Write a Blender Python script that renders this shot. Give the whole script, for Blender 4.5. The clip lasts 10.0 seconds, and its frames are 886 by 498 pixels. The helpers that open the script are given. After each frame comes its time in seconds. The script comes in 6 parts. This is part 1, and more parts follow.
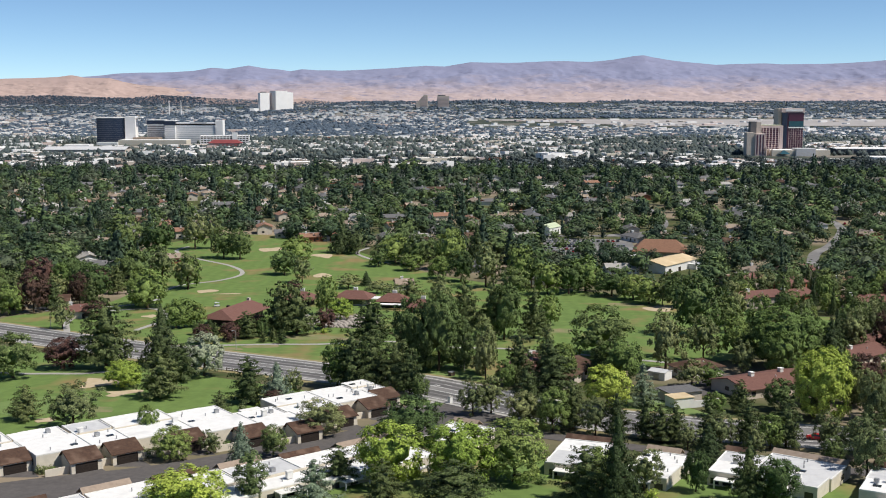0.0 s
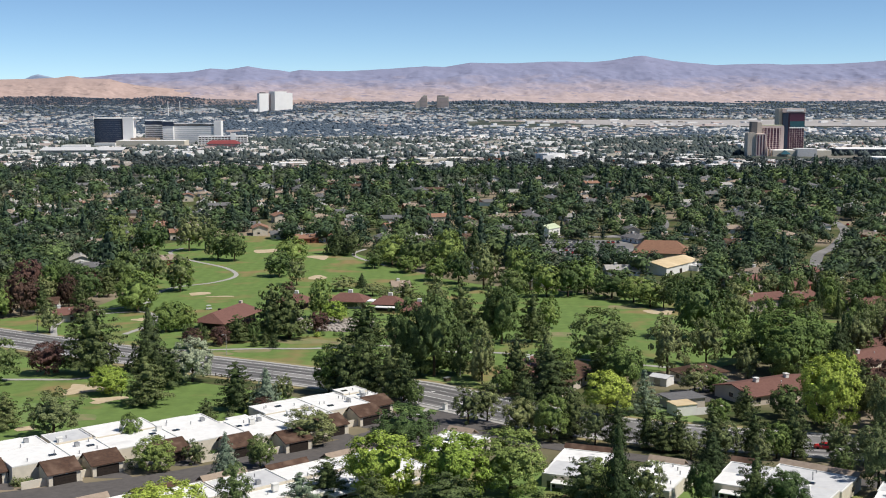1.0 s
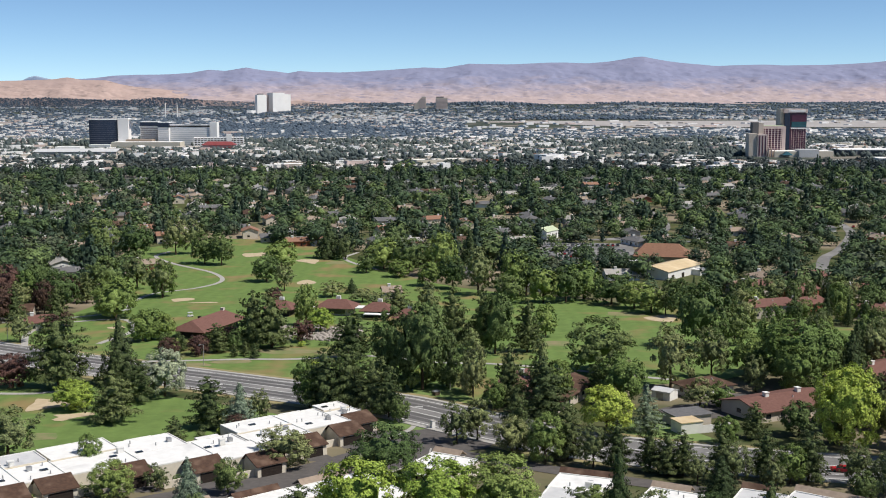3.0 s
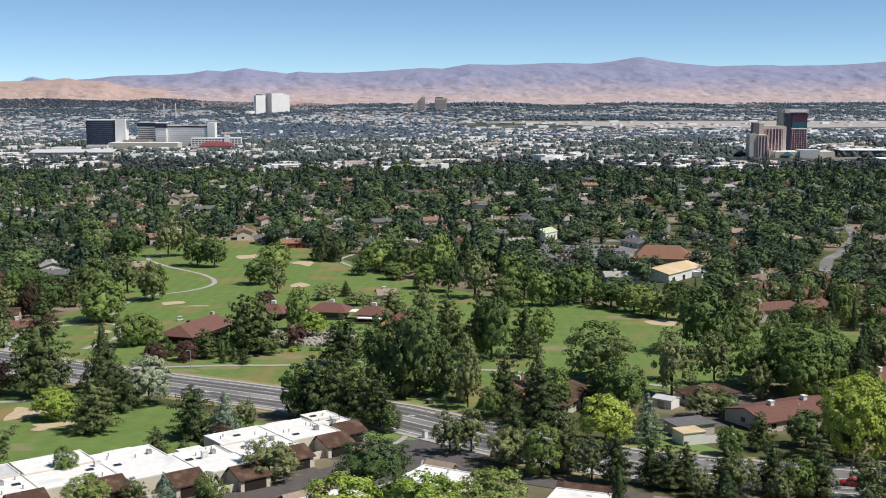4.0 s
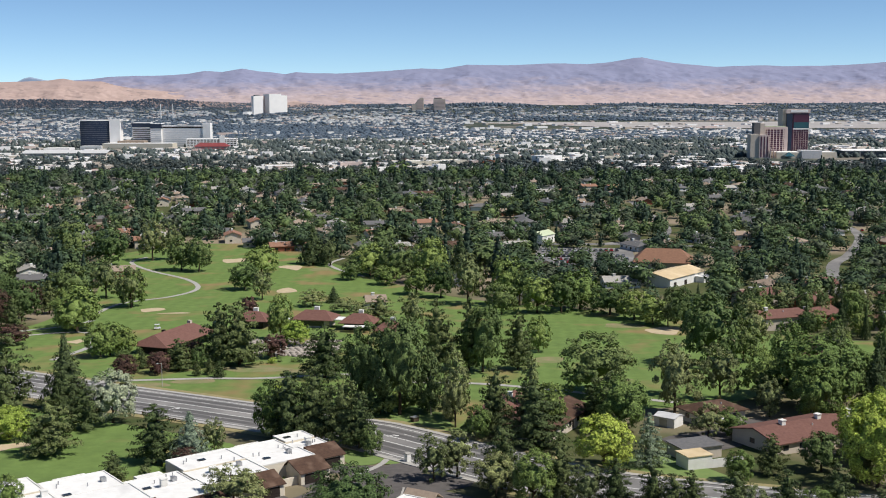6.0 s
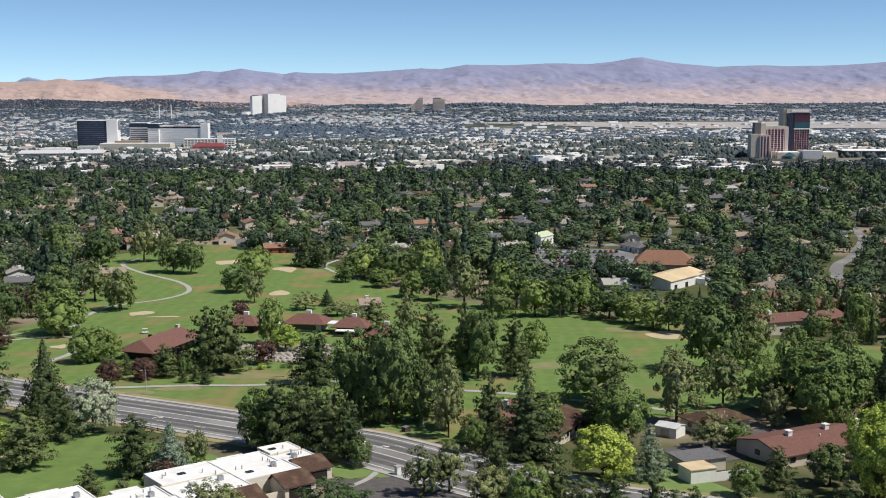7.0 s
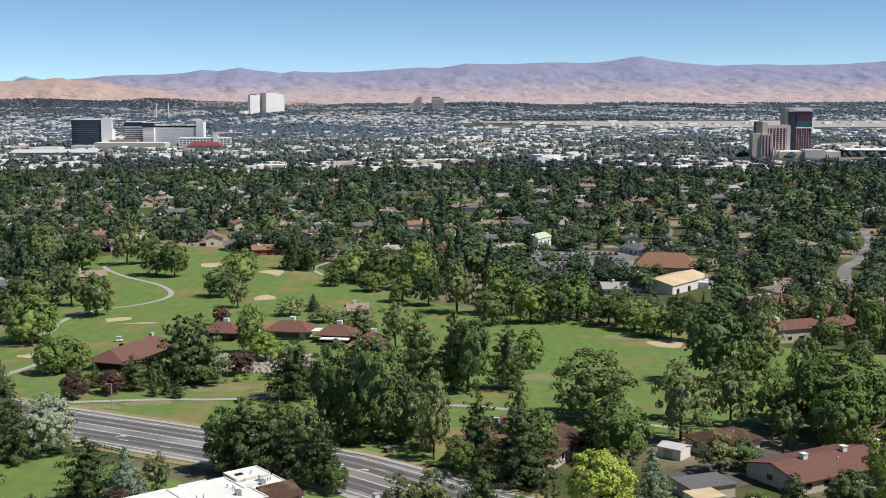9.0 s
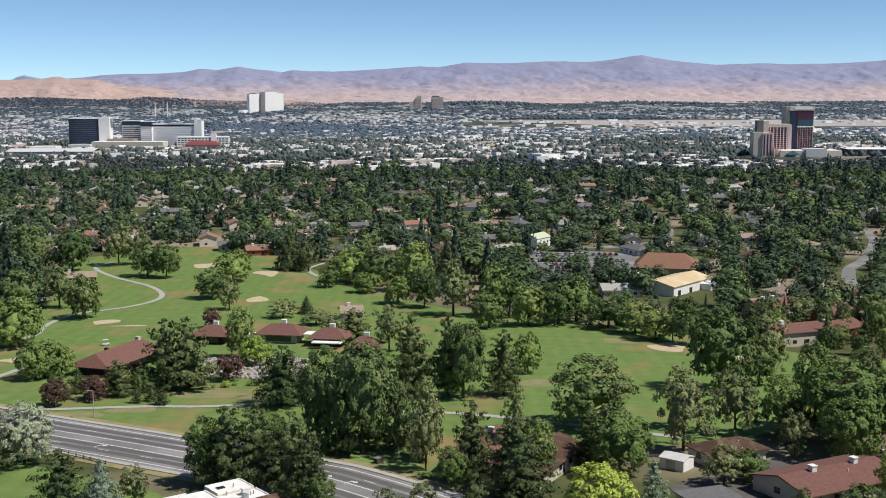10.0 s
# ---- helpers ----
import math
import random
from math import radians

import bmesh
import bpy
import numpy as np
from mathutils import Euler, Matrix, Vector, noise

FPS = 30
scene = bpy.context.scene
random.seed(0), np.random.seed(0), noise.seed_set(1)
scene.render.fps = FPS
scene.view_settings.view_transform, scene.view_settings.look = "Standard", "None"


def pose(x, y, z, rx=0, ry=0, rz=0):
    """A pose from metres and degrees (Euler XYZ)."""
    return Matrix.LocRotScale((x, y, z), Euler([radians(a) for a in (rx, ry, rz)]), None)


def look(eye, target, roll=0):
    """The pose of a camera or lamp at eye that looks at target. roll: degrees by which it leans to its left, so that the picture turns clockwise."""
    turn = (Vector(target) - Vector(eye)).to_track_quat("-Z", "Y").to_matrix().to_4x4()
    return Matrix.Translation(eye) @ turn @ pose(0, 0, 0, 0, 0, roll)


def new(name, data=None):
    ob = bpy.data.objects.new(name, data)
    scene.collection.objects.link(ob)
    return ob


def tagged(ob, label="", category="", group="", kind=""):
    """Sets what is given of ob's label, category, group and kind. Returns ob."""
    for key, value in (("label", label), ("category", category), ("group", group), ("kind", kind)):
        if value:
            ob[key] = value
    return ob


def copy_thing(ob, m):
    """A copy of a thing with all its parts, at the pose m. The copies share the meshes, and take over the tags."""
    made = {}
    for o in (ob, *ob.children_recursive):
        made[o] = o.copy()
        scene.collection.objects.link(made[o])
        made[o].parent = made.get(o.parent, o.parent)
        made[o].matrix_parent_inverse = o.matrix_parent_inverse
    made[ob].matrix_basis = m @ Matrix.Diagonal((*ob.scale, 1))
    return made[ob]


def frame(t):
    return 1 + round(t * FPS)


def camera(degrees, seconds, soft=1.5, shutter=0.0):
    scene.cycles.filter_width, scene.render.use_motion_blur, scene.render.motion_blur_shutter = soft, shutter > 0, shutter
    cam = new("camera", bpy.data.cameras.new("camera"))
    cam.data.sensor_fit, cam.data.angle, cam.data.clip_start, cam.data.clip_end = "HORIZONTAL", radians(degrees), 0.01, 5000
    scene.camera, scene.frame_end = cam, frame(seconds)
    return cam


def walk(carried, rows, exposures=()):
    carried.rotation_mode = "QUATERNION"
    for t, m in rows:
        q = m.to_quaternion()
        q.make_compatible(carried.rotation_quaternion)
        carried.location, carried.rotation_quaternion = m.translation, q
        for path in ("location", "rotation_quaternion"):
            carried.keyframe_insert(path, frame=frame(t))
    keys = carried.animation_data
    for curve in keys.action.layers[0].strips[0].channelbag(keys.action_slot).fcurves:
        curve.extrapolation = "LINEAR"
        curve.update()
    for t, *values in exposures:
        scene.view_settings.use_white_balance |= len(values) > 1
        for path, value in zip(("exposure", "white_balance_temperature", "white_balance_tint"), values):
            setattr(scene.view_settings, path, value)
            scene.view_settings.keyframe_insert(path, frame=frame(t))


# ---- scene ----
cam = camera(41.0, 10.0, 1.0)
# seconds, x, y, z, yaw, pitch, roll
ROWS = [
    (0.0, 0.00, 0.00, 96.00, 0.000, -7.525, 0.000),
    (0.5, 0.73, 5.21, 95.47, 0.003, -7.506, 0.019),
    (1.0, 1.48, 10.48, 94.97, 0.004, -7.487, 0.036),
    (1.5, 2.25, 15.81, 94.50, 0.003, -7.467, 0.051),
    (2.0, 3.04, 21.20, 94.05, 0.002, -7.447, 0.064),
    (2.5, 3.85, 26.64, 93.61, -0.001, -7.428, 0.076),
    (3.0, 4.67, 32.12, 93.19, -0.005, -7.408, 0.086),
    (3.5, 5.51, 37.63, 92.79, -0.010, -7.390, 0.094),
    (4.0, 6.36, 43.18, 92.40, -0.015, -7.373, 0.101),
    (4.5, 7.21, 48.75, 92.03, -0.020, -7.358, 0.107),
    (5.0, 8.08, 54.35, 91.66, -0.026, -7.346, 0.111),
    (5.5, 8.94, 59.95, 91.30, -0.032, -7.336, 0.115),
    (6.0, 9.81, 65.56, 90.94, -0.037, -7.327, 0.117),
    (6.5, 10.67, 71.18, 90.59, -0.042, -7.321, 0.119),
    (7.0, 11.54, 76.78, 90.23, -0.047, -7.318, 0.120),
    (7.5, 12.40, 82.38, 89.88, -0.051, -7.319, 0.120),
    (8.0, 13.25, 87.96, 89.52, -0.053, -7.322, 0.120),
    (8.5, 14.09, 93.52, 89.15, -0.055, -7.329, 0.119),
    (9.0, 14.92, 99.05, 88.77, -0.055, -7.341, 0.118),
    (9.5, 15.73, 104.55, 88.39, -0.054, -7.357, 0.117),
    (10.0, 16.53, 110.00, 87.99, -0.050, -7.377, 0.116),
]
walk(cam, [(t, pose(x, y, z, 90 + pitch, 0, yaw) @ pose(0, 0, 0, 0, 0, -roll)) for t, x, y, z, yaw, pitch, roll in ROWS])

# ---- world, sun, exposure ----
SUN_AZ, SUN_EL = 108.0, 54.0
world = bpy.data.worlds.new("sky")
scene.world = world
world.use_nodes = True
wn = world.node_tree.nodes
sky = wn.new("ShaderNodeTexSky")
sky.sky_type = "NISHITA"
sky.sun_disc = False
sky.sun_elevation = radians(SUN_EL)
sky.sun_rotation = radians(SUN_AZ)
sky.altitude = 1400
sky.air_density, sky.dust_density, sky.ozone_density = 0.5, 0.0, 3.0
wn["Background"].inputs[1].default_value = 0.115
tint = wn.new("ShaderNodeMix")
tint.data_type, tint.blend_type = "RGBA", "MULTIPLY"
tint.inputs[0].default_value = 1.0
tint.inputs[7].default_value = (0.99, 1.075, 1.05, 1)
world.node_tree.links.new(sky.outputs[0], tint.inputs[6])
world.node_tree.links.new(tint.outputs[2], wn["Background"].inputs[0])
sun = new("sun", bpy.data.lights.new("sun", "SUN"))
sun.data.energy, sun.data.angle, sun.data.color = 5.1, radians(0.53), (1.0, 0.95, 0.87)
az, el = radians(SUN_AZ), radians(SUN_EL)
sun.matrix_world = look((0, 0, 400), Vector((0, 0, 400)) - Vector((math.sin(az) * math.cos(el), math.cos(az) * math.cos(el), math.sin(el))))
scene.view_settings.exposure = 0.0

# ---- ground form ----
GROUND_Y = [-4000, 0, 150, 250, 300, 350, 400, 450, 600, 800, 1500, 2500, 60000]
GROUND_Z = [40, 26, 18.6, 13.4, 10.9, 9.2, 7.7, 6.0, 0.3, -0.6, -0.5, -4, -4]
MID = (8.0, 54.0, 91.7)


def gz(y):
    return float(np.mean([np.interp(y + k, GROUND_Y, GROUND_Z) for k in (-12, 0, 12)]))


def far_xyz(p):
    """Brings what lies past 2.6 km nearer, so that the plain and the hills end within 5 km."""
    p = np.asarray(p, float)
    d = p[..., 1] - MID[1]
    near = 2600 + 1900 * (1 - np.exp(-np.maximum(d - 2600, 0) / 1900))
    s = np.where(d > 2600, near / np.maximum(d, 1), 1.0)[..., None]
    return np.array(MID) + (p - np.array(MID)) * s


# ---- materials ----
def mat(name, c1, c2=None, rough=0.8, scale=1.0, bump=0.0, spec=0.3, metal=0.0, scale2=None, c3=None, amount3=0.5, rnd=0.0, detail=6.0, translucent=0.0):
    m = bpy.data.materials.new(name)
    m.use_nodes = True
    nt = m.node_tree
    n, l = nt.nodes, nt.links
    b = n["Principled BSDF"]
    b.inputs["Roughness"].default_value = rough
    b.inputs["Metallic"].default_value = metal
    b.inputs["Specular IOR Level"].default_value = spec
    b.inputs["Base Color"].default_value = (*c1, 1)
    col = None
    geo = n.new("ShaderNodeNewGeometry")
    if c2:
        t = n.new("ShaderNodeTexNoise")
        t.inputs["Scale"].default_value, t.inputs["Detail"].default_value, t.inputs["Roughness"].default_value = scale, detail, 0.65
        l.new(geo.outputs["Position"], t.inputs["Vector"])
        r = n.new("ShaderNodeMapRange")
        r.inputs[1].default_value, r.inputs[2].default_value = 0.33, 0.67
        l.new(t.outputs[0], r.inputs[0])
        x = n.new("ShaderNodeMix")
        x.data_type = "RGBA"
        x.inputs[6].default_value, x.inputs[7].default_value = (*c1, 1), (*c2, 1)
        l.new(r.outputs[0], x.inputs[0])
        col = x.outputs[2]
        if bump:
            bp = n.new("ShaderNodeBump")
            bp.inputs["Strength"].default_value, bp.inputs["Distance"].default_value = bump, 0.1
            l.new(t.outputs[0], bp.inputs["Height"])
            l.new(bp.outputs[0], b.inputs["Normal"])
        if c3:
            t3 = n.new("ShaderNodeTexNoise")
            t3.inputs["Scale"].default_value, t3.inputs["Detail"].default_value = scale2 or scale * 0.1, 4.0
            l.new(geo.outputs["Position"], t3.inputs["Vector"])
            r3 = n.new("ShaderNodeMapRange")
            r3.inputs[1].default_value, r3.inputs[2].default_value = 1 - amount3, min(1.0, 1.15 - amount3)
            l.new(t3.outputs[0], r3.inputs[0])
            x3 = n.new("ShaderNodeMix")
            x3.data_type = "RGBA"
            x3.inputs[7].default_value = (*c3, 1)
            l.new(r3.outputs[0], x3.inputs[0])
            l.new(col, x3.inputs[6])
            col = x3.outputs[2]
    if rnd:
        oi = n.new("ShaderNodeObjectInfo")
        h = n.new("ShaderNodeHueSaturation")
        for src, lo, hi, sock in ((oi.outputs["Random"], 0.5 - 0.03 * rnd, 0.5 + 0.03 * rnd, "Hue"), (oi.outputs["Random"], 1 - 0.4 * rnd, 1 + 0.5 * rnd, "Value")):
            q = n.new("ShaderNodeMapRange")
            q.inputs[3].default_value, q.inputs[4].default_value = (hi, lo) if sock == "Hue" else (lo, hi)
            l.new(src, q.inputs[0])
            l.new(q.outputs[0], h.inputs[sock])
        if col:
            l.new(col, h.inputs["Color"])
        else:
            h.inputs["Color"].default_value = (*c1, 1)
        col = h.outputs[0]
    if col:
        l.new(col, b.inputs["Base Color"])
    if translucent:
        tr = n.new("ShaderNodeBsdfTranslucent")
        if col:
            l.new(col, tr.inputs[0])
        mx = n.new("ShaderNodeMixShader")
        mx.inputs[0].default_value = translucent
        l.new(b.outputs[0], mx.inputs[1])
        l.new(tr.outputs[0], mx.inputs[2])
        l.new(mx.outputs[0], n["Material Output"].inputs[0])
    return m


# noise colours also carry crown shade (dark end) and sunlit highlights (bright end)
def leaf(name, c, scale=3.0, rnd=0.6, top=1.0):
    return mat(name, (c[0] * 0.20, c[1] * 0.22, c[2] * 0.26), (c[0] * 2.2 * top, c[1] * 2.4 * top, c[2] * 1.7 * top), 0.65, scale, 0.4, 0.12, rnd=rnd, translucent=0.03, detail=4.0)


M = {
    "earth": mat("dry_earth", (0.11, 0.105, 0.05), (0.05, 0.075, 0.025), 0.95, 0.12, 0.2, 0.1, scale2=0.012, c3=(0.26, 0.21, 0.15), amount3=0.55),
    "plain": mat("valley_floor", (0.075, 0.085, 0.068), (0.045, 0.06, 0.05), 0.95, 0.03, 0.0, 0.1, scale2=0.008, c3=(0.24, 0.21, 0.18), amount3=0.47),
    "asphalt": mat("asphalt", (0.20, 0.193, 0.19), (0.155, 0.152, 0.15), 0.9, 0.5, 0.1, 0.2, scale2=0.05, c3=(0.26, 0.25, 0.243)),
    "worn": mat("worn_asphalt", (0.125, 0.12, 0.12), (0.10, 0.098, 0.098), 0.9, 0.4, 0.1, 0.2),
    "lane": mat("lane_asphalt", (0.125, 0.113, 0.108), (0.09, 0.083, 0.08), 0.9, 0.6, 0.1, 0.2),
    "concrete": mat("concrete", (0.42, 0.40, 0.37), (0.33, 0.32, 0.30), 0.9, 0.8, 0.1, 0.2),
    "paint": mat("road_paint", (0.72, 0.72, 0.70), (0.55, 0.55, 0.53), 0.7, 2.0),
    "sand": mat("bunker_sand", (0.52, 0.43, 0.30), (0.43, 0.34, 0.22), 0.95, 0.4, 0.2, 0.1),
    "bark": mat("bark", (0.11, 0.08, 0.055), (0.06, 0.045, 0.03), 0.95, 3.0, 0.4, 0.1),
    "pale_bark": mat("pale_bark", (0.45, 0.42, 0.36), (0.25, 0.23, 0.2), 0.9, 2.0, 0.3, 0.1),
    "white_roof": mat("white_roof_coating", (0.80, 0.79, 0.77), (0.70, 0.69, 0.67), 0.75, 0.5, 0.05, 0.3, scale2=0.12, c3=(0.58, 0.57, 0.56), amount3=0.42),
    "grey_roof": mat("grey_roof_membrane", (0.58, 0.58, 0.58), (0.48, 0.48, 0.49), 0.8, 0.4, 0.05, 0.3),
    "stucco": mat("cream_stucco", (0.66, 0.60, 0.50), (0.56, 0.51, 0.42), 0.9, 0.7, 0.1, 0.2),
    "brown_shingle": mat("brown_shingle", (0.10, 0.058, 0.04), (0.06, 0.036, 0.027), 0.9, 1.6, 0.3, 0.2, scale2=0.4, c3=(0.14, 0.09, 0.065)),
    "red_shingle": mat("red_brown_shingle", (0.190, 0.098, 0.080), (0.135, 0.068, 0.056), 0.9, 1.2, 0.3, 0.2),
    "dark_wood": mat("dark_wood", (0.035, 0.025, 0.02), (0.02, 0.015, 0.012), 0.7, 2.0),
    "brick": mat("brick", (0.33, 0.12, 0.07), (0.24, 0.09, 0.055), 0.9, 2.0, 0.2),
    "metal": mat("grey_metal", (0.45, 0.46, 0.47), (0.33, 0.33, 0.34), 0.45, 1.0, metal=0.6),
    "glass": mat("dark_window", (0.02, 0.025, 0.03), rough=0.12, spec=0.6),
    "rock": mat("rock", (0.40, 0.36, 0.32), (0.24, 0.21, 0.19), 0.95, 0.7, 0.5, 0.1),
    "yellow_roof": mat("cream_metal_roof", (0.62, 0.48, 0.29), (0.52, 0.40, 0.24), 0.6, 0.3, scale2=0.1, c3=(0.66, 0.53, 0.34)),
    "brown_tile": mat("brown_tile", (0.25, 0.135, 0.085), (0.19, 0.10, 0.065), 0.9, 0.8, 0.2),
    "pale_green_roof": mat("pale_green_roof", (0.50, 0.56, 0.38), (0.43, 0.48, 0.33), 0.7, 0.5),
    "white_wall": mat("white_wall", (0.76, 0.75, 0.72), (0.66, 0.65, 0.62), 0.85, 0.5),
    "pale_shingle": mat("pale_shingle", (0.40, 0.38, 0.35), (0.31, 0.295, 0.275), 0.9, 1.0, 0.2),
    "grey_shingle": mat("grey_shingle", (0.16, 0.155, 0.155), (0.11, 0.11, 0.115), 0.9, 1.2, 0.2),
    "tan_roof": mat("tan_shingle", (0.34, 0.27, 0.21), (0.26, 0.2, 0.155), 0.9, 1.0, 0.2),
    "tile_roof": mat("orange_tile", (0.30, 0.165, 0.11), (0.23, 0.125, 0.085), 0.9, 1.0, 0.2),
    "beige": mat("beige_wall", (0.56, 0.49, 0.42), (0.48, 0.42, 0.36), 0.9, 0.3),
    "pink": mat("pink_beige_wall", (0.62, 0.50, 0.46), (0.56, 0.45, 0.41), 0.9, 0.1),
    "maroon": mat("maroon_glazing", (0.095, 0.026, 0.05), (0.065, 0.02, 0.042), 0.3, 0.05, spec=0.5),
    "teal": mat("teal_glazing", (0.03, 0.10, 0.12), (0.025, 0.075, 0.10), 0.25, 0.05, spec=0.5),
    "navy": mat("navy_glazing", (0.012, 0.02, 0.045), (0.02, 0.03, 0.06), 0.2, 0.03, spec=0.6),
    "hotel_white": mat("hotel_white", (0.84, 0.82, 0.80), (0.78, 0.76, 0.74), 0.8, 0.05),
    "red_roof": mat("red_metal_roof", (0.26, 0.06, 0.06), (0.20, 0.05, 0.05), 0.7, 0.1),
    "car_white": mat("car_white", (0.75, 0.75, 0.76), rough=0.25, spec=0.6),
    "car_grey": mat("car_grey", (0.22, 0.23, 0.25), rough=0.25, spec=0.6),
    "car_dark": mat("car_dark", (0.03, 0.03, 0.035), rough=0.2, spec=0.6),
    "car_red": mat("car_red", (0.42, 0.02, 0.03), rough=0.2, spec=0.6),
    "rubber": mat("rubber", (0.02, 0.02, 0.02), rough=0.9),
    "timber": mat("weathered_timber", (0.10, 0.07, 0.05), (0.06, 0.045, 0.03), 0.9, 4.0),
    "runway": mat("pale_runway", (0.40, 0.375, 0.365), (0.32, 0.30, 0.29), 0.9, 0.01),
}
L = {
    "broadleaf": leaf("leaf_green", (0.132, 0.166, 0.062)),
    "dark_broadleaf": leaf("leaf_dark_green", (0.084, 0.110, 0.050)),
    "lime_tree": leaf("leaf_lime", (0.200, 0.245, 0.060)),
    "olive": leaf("leaf_olive", (0.134, 0.144, 0.080)),
    "pine": leaf("needle_green", (0.092, 0.108, 0.054), top=0.85),
    "spruce": leaf("needle_dark", (0.068, 0.086, 0.046), top=0.8),
    "blue_spruce": leaf("needle_blue", (0.145, 0.170, 0.155)),
    "cedar": leaf("needle_blue_grey", (0.16, 0.185, 0.16)),
    "plum": leaf("leaf_plum", (0.075, 0.040, 0.042)),
    "silver_tree": leaf("leaf_silver", (0.30, 0.30, 0.265)),
    "poplar": leaf("leaf_poplar", (0.140, 0.160, 0.080)),
}
# wood greens: random tone, with crown shade and lit-leaf highlight mixed in
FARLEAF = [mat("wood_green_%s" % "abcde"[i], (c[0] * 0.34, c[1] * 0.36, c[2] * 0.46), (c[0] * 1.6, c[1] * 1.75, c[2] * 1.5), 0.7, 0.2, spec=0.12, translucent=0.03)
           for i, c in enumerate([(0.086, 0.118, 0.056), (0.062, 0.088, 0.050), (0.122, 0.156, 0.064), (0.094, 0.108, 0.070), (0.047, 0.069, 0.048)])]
# city leaves greyed and blued: light haze put into the base colour
HAZYCITYLEAF = [mat("hazy_city_leaf_%s" % "abc"[i], tuple(v * 0.6 for v in c), tuple(v * 1.35 for v in c), 0.75, 0.5, spec=0.15)
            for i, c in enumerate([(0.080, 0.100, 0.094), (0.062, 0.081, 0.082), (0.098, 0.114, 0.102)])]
# blue distance haze is mixed into the leaf colours of the far trees
HAZYLEAF = [mat("hazy_plain_wood_%s" % "abc"[i], tuple(v * 0.75 for v in c), tuple(v * 1.3 for v in c), 0.8, 0.05, spec=0.1)
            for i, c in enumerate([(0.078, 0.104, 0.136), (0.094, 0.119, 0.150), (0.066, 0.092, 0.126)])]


# lawn with dry patches and mowing bands
def lawn_material(name, dry):
    m = mat(name, (0.150, 0.222, 0.064), (0.116, 0.174, 0.052), 0.9, 0.25, 0.15, 0.1, scale2=0.045, c3=(0.24, 0.185, 0.085), amount3=dry)
    nt = m.node_tree
    n, l = nt.nodes, nt.links
    b = n["Principled BSDF"]
    src = b.inputs["Base Color"].links[0].from_socket
    geo = n["Geometry"] if "Geometry" in n else n.new("ShaderNodeNewGeometry")
    w = n.new("ShaderNodeTexWave")
    w.inputs["Scale"].default_value, w.inputs["Distortion"].default_value, w.inputs["Detail"].default_value = 0.05, 3.0, 1.0
    l.new(geo.outputs["Position"], w.inputs["Vector"])
    h = n.new("ShaderNodeHueSaturation")
    q = n.new("ShaderNodeMapRange")
    q.inputs[3].default_value, q.inputs[4].default_value = 0.965, 1.04
    l.new(w.outputs["Fac"], q.inputs[0])
    l.new(q.outputs[0], h.inputs["Value"])
    l.new(src, h.inputs["Color"])
    l.new(h.outputs[0], b.inputs["Base Color"])
    return m


def range_material(name, low, high, spots, z0, z1, fine):
    """Dry grass on the lower slopes, scrub and rock higher up, dark scrub patches; the far range's colours also hold
    haze.
    """
    m = mat(name, low, tuple(v * 0.8 for v in low), 0.95, fine, spec=0.05, detail=10)
    nt = m.node_tree
    n, l = nt.nodes, nt.links
    b = n["Principled BSDF"]
    src = b.inputs["Base Color"].links[0].from_socket
    geo = n.new("ShaderNodeNewGeometry")
    sep = n.new("ShaderNodeSeparateXYZ")
    l.new(geo.outputs["Position"], sep.inputs[0])
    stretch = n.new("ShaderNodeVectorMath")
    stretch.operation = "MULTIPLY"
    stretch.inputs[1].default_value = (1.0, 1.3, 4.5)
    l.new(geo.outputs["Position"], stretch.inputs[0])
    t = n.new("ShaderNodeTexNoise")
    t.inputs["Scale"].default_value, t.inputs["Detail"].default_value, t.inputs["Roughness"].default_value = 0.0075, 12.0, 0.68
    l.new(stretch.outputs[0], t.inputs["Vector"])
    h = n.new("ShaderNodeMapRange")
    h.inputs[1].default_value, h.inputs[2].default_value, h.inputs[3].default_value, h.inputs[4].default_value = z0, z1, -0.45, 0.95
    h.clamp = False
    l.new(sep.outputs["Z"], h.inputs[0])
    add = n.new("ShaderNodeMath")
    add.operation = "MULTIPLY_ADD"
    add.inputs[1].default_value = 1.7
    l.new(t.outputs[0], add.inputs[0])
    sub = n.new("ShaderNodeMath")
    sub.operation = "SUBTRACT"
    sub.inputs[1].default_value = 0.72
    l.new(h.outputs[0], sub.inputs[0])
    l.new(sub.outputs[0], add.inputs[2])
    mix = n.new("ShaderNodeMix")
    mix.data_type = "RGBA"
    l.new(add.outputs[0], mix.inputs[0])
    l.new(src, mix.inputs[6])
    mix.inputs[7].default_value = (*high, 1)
    t2 = n.new("ShaderNodeTexNoise")
    t2.inputs["Scale"].default_value, t2.inputs["Detail"].default_value, t2.inputs["Roughness"].default_value = 0.017, 12.0, 0.70
    l.new(stretch.outputs[0], t2.inputs["Vector"])
    r2 = n.new("ShaderNodeMapRange")
    r2.inputs[1].default_value, r2.inputs[2].default_value, r2.inputs[4].default_value = 0.55, 0.62, 0.62
    l.new(t2.outputs[0], r2.inputs[0])
    mix2 = n.new("ShaderNodeMix")
    mix2.data_type = "RGBA"
    l.new(r2.outputs[0], mix2.inputs[0])
    l.new(mix.outputs[2], mix2.inputs[6])
    mix2.inputs[7].default_value = (*spots, 1)
    l.new(mix2.outputs[2], b.inputs["Base Color"])
    return m


